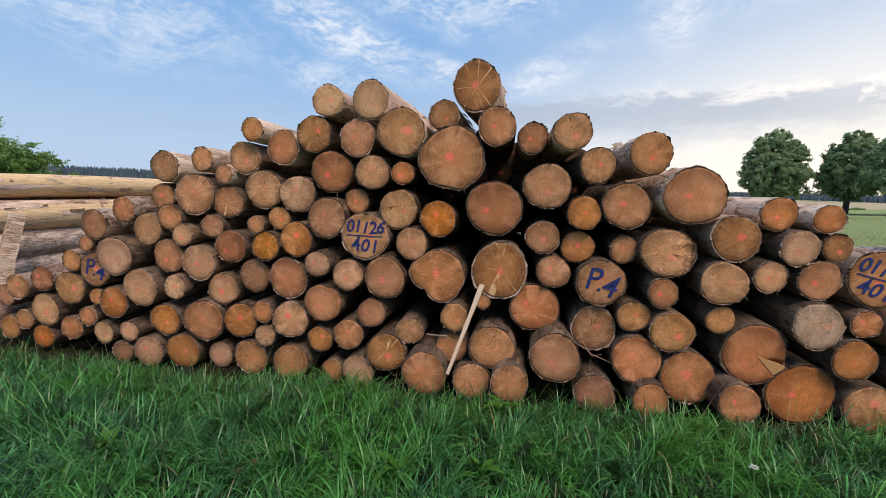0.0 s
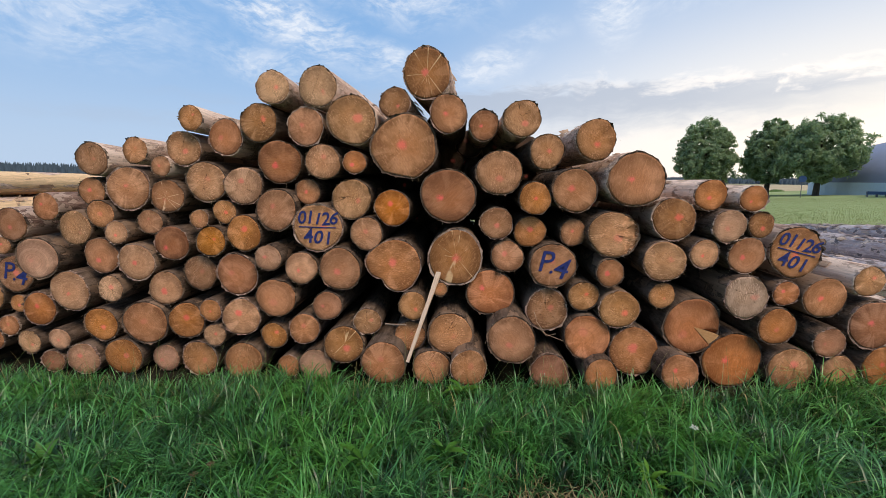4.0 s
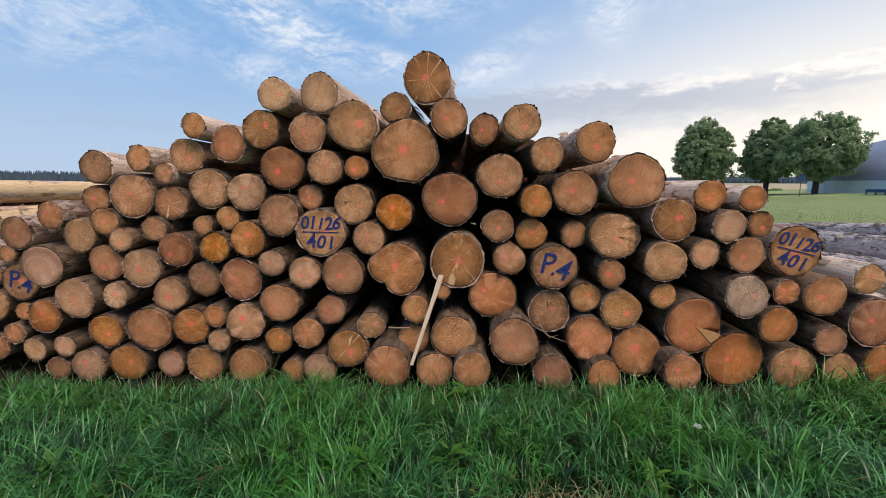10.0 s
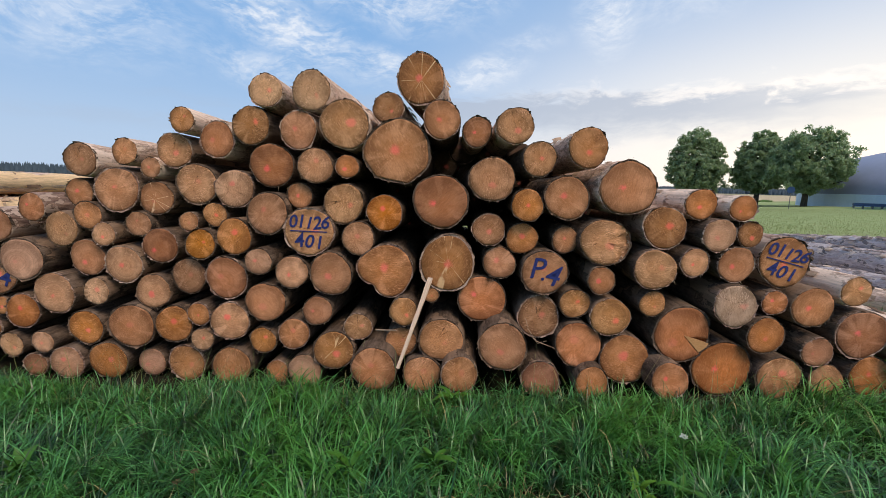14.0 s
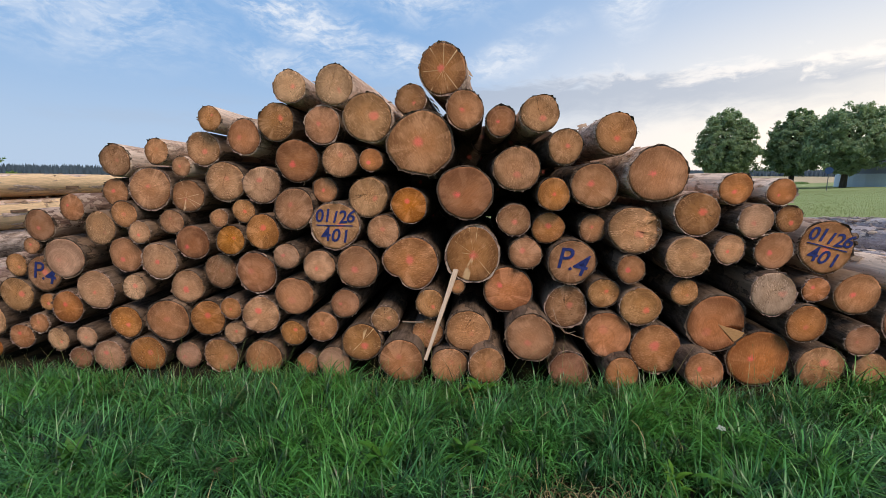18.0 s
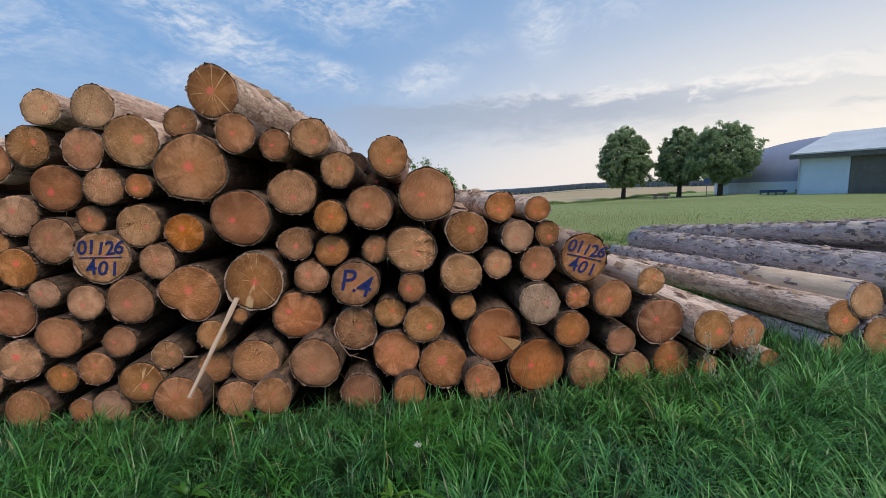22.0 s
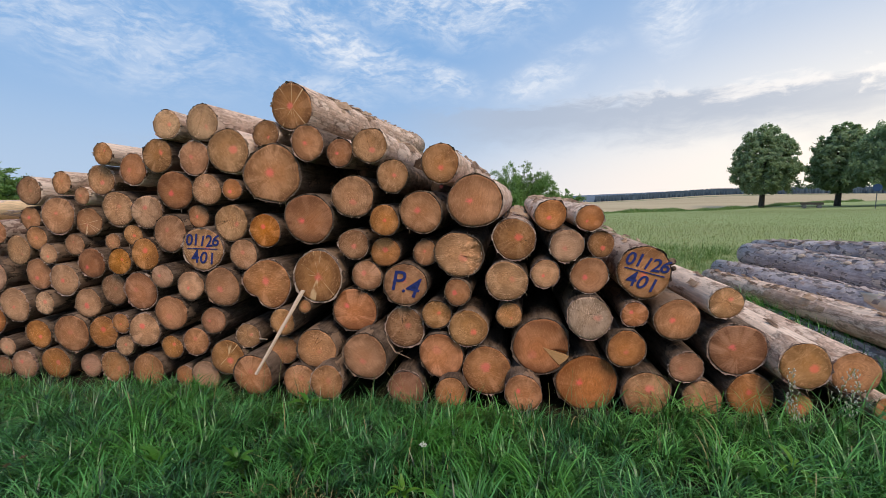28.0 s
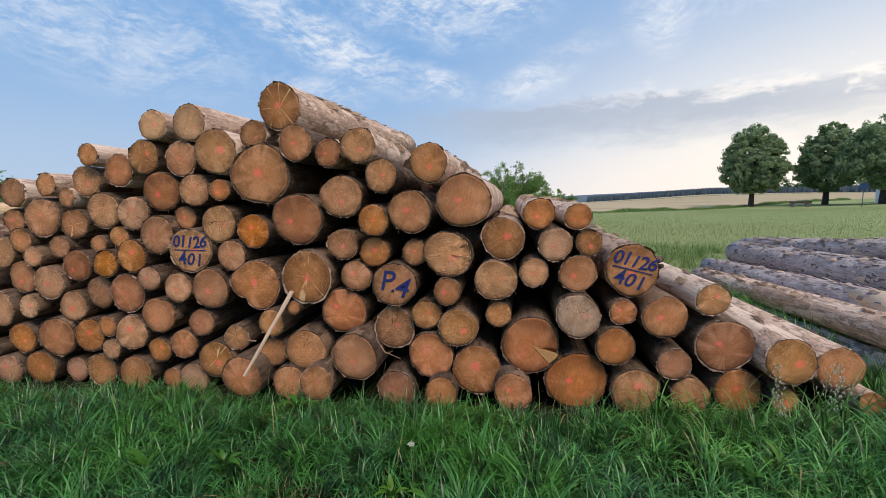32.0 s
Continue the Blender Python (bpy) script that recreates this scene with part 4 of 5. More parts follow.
PILE = COURSE_1 + COURSE_2 + COURSE_3 + COURSE_4 + COURSE_5 + COURSE_6 + COURSE_7
for one in PILE:
    x0, y0, z0, r0, tone0 = one[:5]
    # logs with others above them take the bark with shade in its colour
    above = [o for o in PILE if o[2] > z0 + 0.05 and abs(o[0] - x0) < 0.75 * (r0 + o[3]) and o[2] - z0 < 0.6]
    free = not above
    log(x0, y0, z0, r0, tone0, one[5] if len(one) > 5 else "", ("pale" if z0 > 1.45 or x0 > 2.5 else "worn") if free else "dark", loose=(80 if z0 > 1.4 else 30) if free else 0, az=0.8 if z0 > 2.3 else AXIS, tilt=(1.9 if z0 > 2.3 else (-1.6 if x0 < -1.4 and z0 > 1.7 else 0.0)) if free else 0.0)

# thin filler ends deeper in, coloured near black as shade; they close sightlines
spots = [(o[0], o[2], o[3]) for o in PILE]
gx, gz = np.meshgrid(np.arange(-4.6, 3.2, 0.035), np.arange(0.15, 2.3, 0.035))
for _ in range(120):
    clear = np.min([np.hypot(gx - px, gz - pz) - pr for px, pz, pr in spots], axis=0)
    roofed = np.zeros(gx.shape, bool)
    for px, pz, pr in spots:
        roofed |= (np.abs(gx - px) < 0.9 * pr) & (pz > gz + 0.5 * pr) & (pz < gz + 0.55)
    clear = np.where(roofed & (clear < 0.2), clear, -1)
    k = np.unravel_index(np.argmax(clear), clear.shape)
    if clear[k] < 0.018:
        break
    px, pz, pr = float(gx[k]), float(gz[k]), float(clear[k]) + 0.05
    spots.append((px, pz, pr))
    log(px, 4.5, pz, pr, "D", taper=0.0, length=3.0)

# more added dark-ended logs that block sky showing through the gaps
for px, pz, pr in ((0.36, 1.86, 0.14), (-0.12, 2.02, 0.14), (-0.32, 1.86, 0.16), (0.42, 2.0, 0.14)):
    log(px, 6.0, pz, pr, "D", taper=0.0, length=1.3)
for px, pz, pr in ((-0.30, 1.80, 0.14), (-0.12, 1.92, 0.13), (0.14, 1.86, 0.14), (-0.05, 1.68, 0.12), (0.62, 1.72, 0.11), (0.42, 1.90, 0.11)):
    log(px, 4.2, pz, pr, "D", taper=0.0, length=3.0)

# the low pile beside it, its bark grey
LOW = [
    (4.37, 3.23, 0.55, 0.145, "T"), (4.84, 3.23, 0.87, 0.170, "T", "p5"), (5.07, 3.23, 1.20, 0.115, "O"), (4.55, 3.23, 0.68, 0.150, "P"),
    (4.94, 3.23, 0.47, 0.115, "T"), (5.19, 3.23, 0.61, 0.160, "T"), (5.22, 3.23, 0.29, 0.140, "P"), (4.70, 3.23, 0.37, 0.165, "T"),
    (5.33, 3.23, 0.99, 0.180, "O"), (4.30, 3.23, 0.30, 0.10, "T"), (4.95, 3.30, 0.20, 0.13, "T"),
]
for one in LOW:
    log(*one[:5], one[5] if len(one) > 5 else "", "pale" if one[2] == 0.55 else "grey", "logs of the low pile", az=2.0, tilt=-2.7 - 8.0 * max(0.0, one[2] - 0.87), loose=95, taper=0.15 if one[2] == 0.55 else 0.04)


def stripped(parent, r, long):
    """The front of a log where the bark is off: a smooth sleeve of bare wood with a torn far edge."""
    rng = np.random.default_rng(64)
    th = np.linspace(0, 2 * np.pi, 41)[:-1]
    reach = long * (0.80 + 0.12 * np.sin(3 * th + 1) + rng.uniform(-0.06, 0.06, 40))
    verts = [(1.032 * r * math.cos(a), y, 1.032 * r * math.sin(a)) for f in (0.02, 0.35, 0.7, 1.0) for a, y in zip(th, 0.01 + f * reach)]
    verts += [(0.99 * r * math.cos(a), 0.01 + y, 0.99 * r * math.sin(a)) for a, y in zip(th, reach)]
    faces = [(k * 40 + i, k * 40 + (i + 1) % 40, (k + 1) * 40 + (i + 1) % 40, (k + 1) * 40 + i) for k in range(4) for i in range(40)]
    child("stripped_wood", mesh_of("stripped_wood", verts, faces, BARE, True), parent, "pale bare wood where the bark came off")


BARE = plain("bare_wood", (0.58, 0.42, 0.29), (0.74, 0.57, 0.42), 9, 0.8, 0.25, 0, (3, 0.5, 3))
stripped([o for o in scene.objects if o.name.startswith("log") and abs(o.location.x - 4.55) < 0.001][0], 0.150, 1.35)
for col in range(9):
    for row in range(4):
        x0 = 5.62 + 0.34 * col + (0.17 if row % 2 else 0.0)
        z0 = 0.30 + 0.29 * row
        top = 0.98 + 0.04 * col
        if z0 < top + 0.12:
            r0 = 0.15 + 0.03 * math.sin(3.7 * col + 2.3 * row)
            log(x0, 3.25 + 0.12 * math.sin(5.1 * col + row), z0, r0, "TPOT"[(col + row) % 4], "", "grey", "logs of the low pile", az=2.0, tilt=-3.4 - 0.8 * row, taper=0.06, loose=85 if z0 + 0.29 > top else 0)

# the peeled pile at the far side, seen along its flank
for col in range(5):
    z0 = 0.0
    for row, d in enumerate((0.46, 0.46, 0.43, 0.34)):
        log(-7.34 - 0.43 * col - 0.03 * (row % 2), 3.0 + 0.1 * math.sin(2.9 * col + row), z0 - 0.06 + d / 2, d / 2 + 0.005, "PTOP"[(col + row) % 4], "", "rough" if row < 2 else "peeled", "logs of the peeled pile", az=1.0, taper=0.03, length=5.3,
            loose=50 if row > 1 else 30)
        z0 += d - 0.015


def stake(name, a, b, w0, w1, thick, label, category, mat=SPLINT):
    """A split length of wood from a to b, rough along its edges."""
    rng = np.random.default_rng(77)
    a, b = Vector(a), Vector(b)
    span = (b - a).length
    turn = (b - a).to_track_quat("Z", "Y").to_matrix().to_4x4()
    ob = thing(name, Matrix.Translation(a) @ turn, label, category)
    verts, faces = [], []
    k = 9
    for i in range(k):
        u = i / (k - 1)
        w = (w0 * (1 - u) + w1 * u) / 2
        for sx, sy in ((-1, -1), (1, -1), (1, 1), (-1, 1)):
            verts.append((sx * w * rng.uniform(0.88, 1.1), sy * thick / 2 * rng.uniform(0.8, 1.15), u * span))
    for i in range(k - 1):
        for j in range(4):
            p, q = i * 4 + j, i * 4 + (j + 1) % 4
            faces.append((p, q, q + 4, p + 4))
    faces += [(3, 2, 1, 0), tuple((k - 1) * 4 + j for j in range(4))]
    child("shaft", mesh_of("shaft", verts, faces, mat), ob)
    return ob


stake("wood_splinter", (-0.30, 3.13, 0.90), (-0.47, 2.71, 0.36), 0.038, 0.020, 0.012, "long pale splinter hanging from a cut log end", "splinter")
stake("wooden_stake", (-6.98, 4.40, -0.12), (-6.84, 4.62, 1.08), 0.15, 0.20, 0.17, "leaning pinkish bark-covered stake between the piles", "stake", BARK["pale"])


def limb(bm, a, b, r0, r1, seg=8):
    a, b = Vector(a), Vector(b)
    m = Matrix.Translation((a + b) / 2) @ (b - a).to_track_quat("Z", "Y").to_matrix().to_4x4()
    bmesh.ops.create_cone(bm, cap_ends=True, segments=seg, radius1=r0, radius2=r1, depth=(b - a).length, matrix=m)


def strip(points, r, label):
    """A thin torn strip of bark that hangs from a log end."""
    ob = thing("bark_strip", Matrix.Translation(points[0]), label, "bark strip", "hanging bark strips")
    bm = bmesh.new()
    for a, b in zip(points[:-1], points[1:]):
        limb(bm, Vector(a) - Vector(points[0]), Vector(b) - Vector(points[0]), r, r * 0.85, 5)
    part("strip", bm, FLAKE[1], ob)


strip(((-0.71, 3.12, 0.48), (-0.63, 3.03, 0.51), (-0.52, 2.94, 0.545)), 0.007, "short pale splinter sticking out of a thin log")
strip(((0.41, 3.06, 0.64), (0.43, 3.03, 0.57), (0.49, 3.01, 0.49), (0.62, 2.99, 0.45)), 0.0024, "thin torn bark strip hanging between log ends")
strip(((0.45, 3.06, 0.52), (0.50, 3.02, 0.47), (0.56, 3.0, 0.50)), 0.002, "thin torn bark strip hanging between log ends")


# ---- grass ----
def grass(name, x, y, length, width, lean, mat, label, rng, seg=4, az=None):
    n = len(x)
    z = height(x, y) - 0.01
    az = rng.uniform(0, 2 * np.pi, n) if az is None else az
    side = az + np.pi / 2 + rng.normal(0, 0.35, n)
    dx, dy = np.cos(az), np.sin(az)
    wx, wy = np.cos(side), np.sin(side)
    rows = []
    out, up = np.zeros(n), np.zeros(n)
    stand = rng.uniform(0.0, 0.5, n)
    for k in range(seg + 1):
        u = k / seg
        if k:
            bend = stand + lean * ((k - 0.5) / seg) ** 1.4
            out, up = out + length / seg * np.sin(bend), up + length / seg * np.cos(bend)
        w = width * (1 - 0.85 * u ** 2.2) / 2
        cx, cy, cz = x + dx * out, y + dy * out, z + np.maximum(up, 0.004)
        if k < seg:
            rows += [np.stack([cx - wx * w, cy - wy * w, cz], 1), np.stack([cx + wx * w, cy + wy * w, cz], 1)]
        else:
            rows.append(np.stack([cx, cy, cz], 1))
    per = 2 * seg + 1
    v = np.stack(rows, 1).reshape(-1, 3)
    base = np.arange(n)[:, None] * per
    tri = []
    for k in range(seg - 1):
        a = 2 * k
        tri += [[a, a + 1, a + 3], [a, a + 3, a + 2]]
    tri.append([2 * seg - 2, 2 * seg - 1, 2 * seg])
    f = (base[:, :, None] + np.array(tri)[None]).reshape(-1, 3)
    return sheet(name, v, f, mat, "stuff", label, "grass")


def free_of_piles(x, y):
    tall = (x > -5.35) & (x < 3.95) & (y > 3.0 + 0.05 * np.sin(3 * x)) & (y < 7.6)
    low = (x > 4.12) & (x < 9.0) & (y > 3.1) & (y < 7.6)
    peeled = (x < -7.05) & (x > -9.6) & (y > 2.9) & (y < 7.4)
    return ~(tall | low | peeled)


GRASS = blades("grass_blade", (0.009, 0.062, 0.011), (0.124, 0.376, 0.106), (0.078, 0.272, 0.030), 0.006, 0.5, 0.95, 0.12)
# lighter, yellower green for the tufts further right
LIGHT_GREEN = blades("grass_blade_light_green", (0.026, 0.125, 0.016), (0.212, 0.525, 0.128), (0.168, 0.458, 0.058), 0.006, 0.5, 0.88, 0.15)
# undergrowth coloured near black, the shade down among the tufts
UNDER = blades("grass_undergrowth_shaded", (0.004, 0.014, 0.004), (0.012, 0.042, 0.010), (0.018, 0.054, 0.009), 0.02, 0.1)
MIDST = blades("grass_blade_mid", (0.10, 0.185, 0.05), (0.24, 0.36, 0.12), (0.26, 0.34, 0.13), 0.03, 0.2, 0.2, 0.3)
MEADOW = blades("meadow_blade", (0.29, 0.325, 0.140), (0.33, 0.37, 0.175), (0.42, 0.40, 0.25), 0.05, 0.05, 0.0, 0.5)


def tufts(count, per, x0, x1, y0, y1, spread, rng):
    """Clumps of blades that fan out from their middle. Returns x, y, growth of the clump, and the way each blade leans."""
    cx, cy, grow = rng.uniform(x0, x1, count), rng.uniform(y0, y1, count), rng.uniform(0.55, 1.35, count)
    sway = rng.normal(0, 0.35, (count, 2)) + np.array([0.12, -0.10])
    k = np.repeat(np.arange(count), rng.integers(per // 2, per * 3 // 2, count))
    ox, oy = rng.normal(0, spread, len(k)), rng.normal(0, spread, len(k))
    ax, ay = ox / spread * 0.6 + sway[k, 0] + rng.normal(0, 0.35, len(k)), oy / spread * 0.6 + sway[k, 1] + rng.normal(0, 0.35, len(k))
    return cx[k] + ox * grow[k], cy[k] + oy * grow[k], grow[k], np.arctan2(ay, ax)


def bare_patch(x, y):
    """How worn the sward is, by a small trampled place before the pile."""
    return np.exp(-(((x - 0.38) / 0.36) ** 2 + ((y - 1.80) / 0.20) ** 2))


rng = np.random.default_rng(5)
x, y, grow, az = tufts(3100, 44, -7.4, 7.8, 1.25, 3.2, 0.034, rng)
ok = free_of_piles(x, y) & (rng.random(len(x)) > 1.3 * bare_patch(x, y))
x, y, grow, az = x[ok], y[ok], grow[ok], az[ok]
k = len(x)
drift = 0.85 + 0.3 * np.sin(1.9 * x + 0.7) * np.sin(2.3 * y + x)
near_pile = 1 - 0.42 * smooth((y - 2.5) / 0.4) * smooth((1.9 - x) / 0.9) + 0.85 * np.exp(-(((x - 3.8) / 0.6) ** 2)) * smooth((y - 2.2) / 0.6)
tall = 0.33 * grow * drift * near_pile * rng.uniform(0.5, 1.3, k)
wide, lean = 0.0040 + 0.0078 * rng.random(k) ** 1.5, 0.7 + 2.3 * rng.random(k)
light_green = rng.random(k) < smooth((x - 1.5) / 1.4 + 0.35 * np.sin(5 * x) * np.sin(4 * y))
for pick, mat, words in ((~light_green, GRASS, "long arching tufts of lush green grass"), (light_green, LIGHT_GREEN, "light green grass in dense tufts")):
    grass("grass", x[pick], y[pick], tall[pick], wide[pick], lean[pick], mat, words, rng, 6, az[pick])
x, y, grow, az = tufts(420, 20, -5.6, 4.0, 2.72, 3.04, 0.03, rng)
k = len(x)
grass("grass", x, y, 0.15 * grow * rng.uniform(0.5, 1.35, k), rng.uniform(0.003, 0.007, k), 0.1 + 1.5 * rng.random(k), GRASS, "green grass grown up against the lowest logs", rng, 5, az)
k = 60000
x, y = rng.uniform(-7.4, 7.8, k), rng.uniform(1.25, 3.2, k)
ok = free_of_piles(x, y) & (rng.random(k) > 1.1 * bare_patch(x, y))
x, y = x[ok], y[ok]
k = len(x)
grass("grass", x, y, rng.uniform(0.05, 0.15, k), rng.uniform(0.003, 0.007, k), rng.uniform(0.1, 1.3, k), UNDER, "short dense grass under the tufts, shade in its colour", rng, 3)
x, y, grow, az = tufts(3000, 20, -12, 14, 3.0, 14.0, 0.07, rng)
ok = free_of_piles(x, y)
x, y, grow, az = x[ok], y[ok], grow[ok], az[ok]
k = len(x)
grass("grass", x, y, 0.26 * grow * rng.uniform(0.5, 1.3, k), rng.uniform(0.006, 0.011, k), rng.uniform(0.1, 1.4, k), MIDST, "tall green grass between and behind the log piles", rng, 3, az)
x, y, grow, az = tufts(230, 44, 3.86, 4.4, 2.9, 6.4, 0.05, rng)
k = len(x)
grass("grass", x, y, 0.28 * grow * rng.uniform(0.5, 1.3, k), rng.uniform(0.005, 0.011, k), rng.uniform(0.1, 1.6, k), LIGHT_GREEN, "rank green grass in the gap between two piles", rng, 4, az)
k = 60000
x, y = rng.uniform(-9, 10, k), rng.uniform(-6, 1.3, k)
grass("grass", x, y, rng.uniform(0.10, 0.26, k), rng.uniform(0.010, 0.022, k), rng.uniform(0.4, 2.0, k), GRASS, "meadow grass round the standing place", rng, 2)
d = 9 + 50 * rng.random(260000) ** 1.25
a = np.radians(rng.uniform(-75, 62, 260000))
x, y = d * np.sin(a), d * np.cos(a)
ok = free_of_piles(x, y) & (y - x < 34.4)
x, y, d = x[ok], y[ok], d[ok]
k = len(x)
grass("meadow_grass", x, y, rng.uniform(0.06, 0.19, k) * np.clip(1.5 - d / 40, 0.5, 1.0), 0.004 + 0.0004 * d, rng.uniform(0.8, 2.4, k), MEADOW, "tall flowering meadow grass going to seed", rng, 2)


# a rank strip of weeds where the meadow meets the grain
k = 26000
x = rng.uniform(-8, 62, k)
y = x + 33.6 + rng.normal(0, 0.7, k)
bump = 0.55 + 0.45 * np.sin(0.9 * x) * np.sin(0.37 * x + 1.2)
grass("field_edge", x, y, 0.42 * bump * rng.uniform(0.4, 1.3, k) + 0.08, rng.uniform(0.02, 0.05, k), rng.uniform(0.1, 1.2, k), MIDST, "rank green weeds along the field edge", rng, 2)


# ---- weeds, stalks and straw ----
k = 420
x, y = 0.38 + rng.normal(0, 0.28, k), 1.80 + rng.normal(0, 0.14, k)
STRAW = blades("dry_straw", (0.30, 0.22, 0.11), (0.46, 0.36, 0.20), (0.36, 0.26, 0.14), 0.0, 0.2)
grass("straw", x, y, rng.uniform(0.06, 0.22, k), rng.uniform(0.002, 0.005, k), rng.uniform(1.7, 2.0, k), STRAW, "flattened dry straw on the trampled patch", rng, 3)
k = 380
x, y = rng.uniform(-5.2, 5.6, k), rng.uniform(2.55, 3.02, k)
STALK = blades("grass_stalk", (0.10, 0.16, 0.04), (0.30, 0.28, 0.11), (0.20, 0.22, 0.07), 0.25, 0.3)
grass("grass_stalks", x, y, rng.uniform(0.28, 0.58, k), rng.uniform(0.0018, 0.0034, k), rng.uniform(0.1, 1.5, k), STALK, "thin seeding stalks leaning before the cut ends", rng, 6)
DOCK = blades("weed_leaf", (0.035, 0.115, 0.016), (0.065, 0.175, 0.022), (0.05, 0.14, 0.018), 0.0, 0.2)
LIME = blades("weed_leaf_bright", (0.07, 0.17, 0.016), (0.10, 0.21, 0.024), (0.09, 0.19, 0.02), 0.0, 0.2)
PETAL = plain("white_petal", (0.42, 0.44, 0.36), (0.55, 0.56, 0.48), 60, 0.7, 0.05)
OAT = plain("pale_spikelet", (0.36, 0.34, 0.26), (0.54, 0.51, 0.41), 60, 0.7, 0.05)
STEM = plain("green_stem", (0.08, 0.16, 0.03), (0.15, 0.24, 0.06), 40, 0.6, 0.05)
WITHERED = plain("withered_brown", (0.07, 0.045, 0.025), (0.15, 0.10, 0.055), 40, 0.9, 0.1)


def leaf_mesh(length, width, droop, mat, rng):
    """A pointed leaf folded along its rib, that rises from the root and bends over."""
    verts, faces, k = [], [], 7
    for i in range(k + 1):
        u = i / k
        w = width / 2 * math.sin(math.pi * min(1.0, 0.06 + 0.94 * u ** 0.75)) ** 0.8 * (1 + rng.uniform(-0.12, 0.12))
        w = max(w, 0.002)
        out, up = length * u * math.sin(0.35 + droop * u), length * u * math.cos(0.35 + droop * u)
        verts += [(-w, out, up + 0.28 * w), (0, out, up), (w, out, up + 0.28 * w)]
    for i in range(k):
        a = 3 * i
        faces += [(a, a + 1, a + 4, a + 3), (a + 1, a + 2, a + 5, a + 4)]
    return mesh_of("leaf", verts, faces, mat, True)


def weed(x, y, leaves, length, mat, seed, label):
    rng = np.random.default_rng(seed)
    ob = thing("weed", pose(x, y, float(height(x, y)), 0, 0, rng.uniform(0, 360)), label, "weed", "broad-leaved weeds")
    for i in range(2 * leaves):
        s = rng.uniform(0.4, 0.95)
        q = child("leaf", leaf_mesh(length * s, length * s * rng.uniform(0.26, 0.38), rng.uniform(0.1, 1.5), mat, rng), ob)
        q.matrix_basis = pose(0, 0, 0.0, 0, 0, i * 137.5 + rng.uniform(-20, 20)) @ Matrix.Translation((0, 0.01, rng.uniform(0.0, 0.16)))
    return ob


for spot in ((-2.28, 1.86, 9, 0.17), (-0.58, 1.97, 8, 0.17), (-0.17, 2.08, 9, 0.16), (-0.10, 2.78, 12, 0.18), (1.05, 1.95, 8, 0.12), (2.6, 2.3, 7, 0.12)):
    weed(*spot[:2], spot[2], spot[3], DOCK, int(900 + 10 * spot[0]), "broad-leaved green dock weed in the grass")
for spot in ((-2.36, 1.68, 10, 0.12), (2.82, 2.42, 9, 0.14), (0.86, 1.98, 9, 0.11)):
    weed(*spot[:2], spot[2], spot[3], LIME, int(950 + 10 * spot[0]), "bright yellow-green leafy weed in the grass")


def stem_mesh(tall, lean, r=0.0016):
    bm = bmesh.new()
    for i in range(4):
        a, b = i / 4, (i + 1) / 4
        limb(bm, (lean * a * a, 0, tall * a), (lean * b * b, 0, tall * b), r, r * 0.85, 5)
    me = bpy.data.meshes.new("stem")
    bm.to_mesh(me)
    bm.free()
    me.materials.append(STEM)
    return me


def oat_stalk(x, y, tall, seed):
    rng = np.random.default_rng(seed)
    ob = thing("seed_stalk", pose(x, y, float(height(x, y)), 0, 0, rng.uniform(0, 360)), "tall grass stalk with pale hanging spikelets", "grass stalk", "seeding stalks")
    lean = rng.uniform(0.02, 0.10)
    child("stem", stem_mesh(tall, lean), ob)
    bm = bmesh.new()
    for i in range(26):
        u = 0.62 + 0.38 * i / 25
        a, q = i * 2.4, rng.uniform(0.008, 0.035) * (1.25 - u) * 2.2
        c = Vector((lean * u * u + q * math.cos(a), q * math.sin(a), tall * u - rng.uniform(0, 0.015)))
        bmesh.ops.create_cone(bm, cap_ends=True, segments=5, radius1=0.0042, radius2=0.0008, depth=rng.uniform(0.014, 0.024), matrix=Matrix.Translation(c) @ pose(0, 0, 0, 180 + rng.uniform(-30, 30), rng.uniform(-30, 30), 0))
    tagged(part("seed_head", bm, OAT, ob), "pale feathery seed head", kind="stuff")
    return ob


for i, (sx, sy, tall) in enumerate(((3.02, 2.84, 0.50), (3.22, 2.88, 0.54), (3.30, 2.83, 0.40), (3.44, 2.90, 0.50), (3.06, 2.78, 0.34))):
    oat_stalk(sx, sy, tall, 700 + i)


def umbel(x, y, tall, seed, mat, label):
    rng = np.random.default_rng(seed)
    ob = thing("wild_flower", pose(x, y, float(height(x, y)), 0, 0, rng.uniform(0, 360)), label, "flower")
    child("stem", stem_mesh(tall, 0.03, 0.0022), ob)
    bm = bmesh.new()
    for i in range(30):
        a, q = i * 2.4, 0.017 * math.sqrt(i / 30)
        bmesh.ops.create_icosphere(bm, subdivisions=1, radius=rng.uniform(0.0018, 0.0038), matrix=Matrix.Translation((0.03 + q * math.cos(a), q * math.sin(a), tall - 8 * q * q + rng.uniform(-0.006, 0.006))))
    part("flower_head", bm, mat, ob)


for i, (sx, sy, tall) in enumerate(((1.01, 1.86, 0.46), (0.69, 1.67, 0.2), (0.74, 1.65, 0.19), (0.80, 1.69, 0.18), (0.66, 1.60, 0.18))):
    umbel(sx, sy, tall, 800 + i, PETAL, "small white umbel flower in the grass")
for i in range(2):
    umbel(-1.35 + 0.05 * i, 1.76 + 0.03 * (i % 2), 0.22 + 0.03 * (i % 3), 820 + i, WITHERED, "brown withered flower head in the grass")


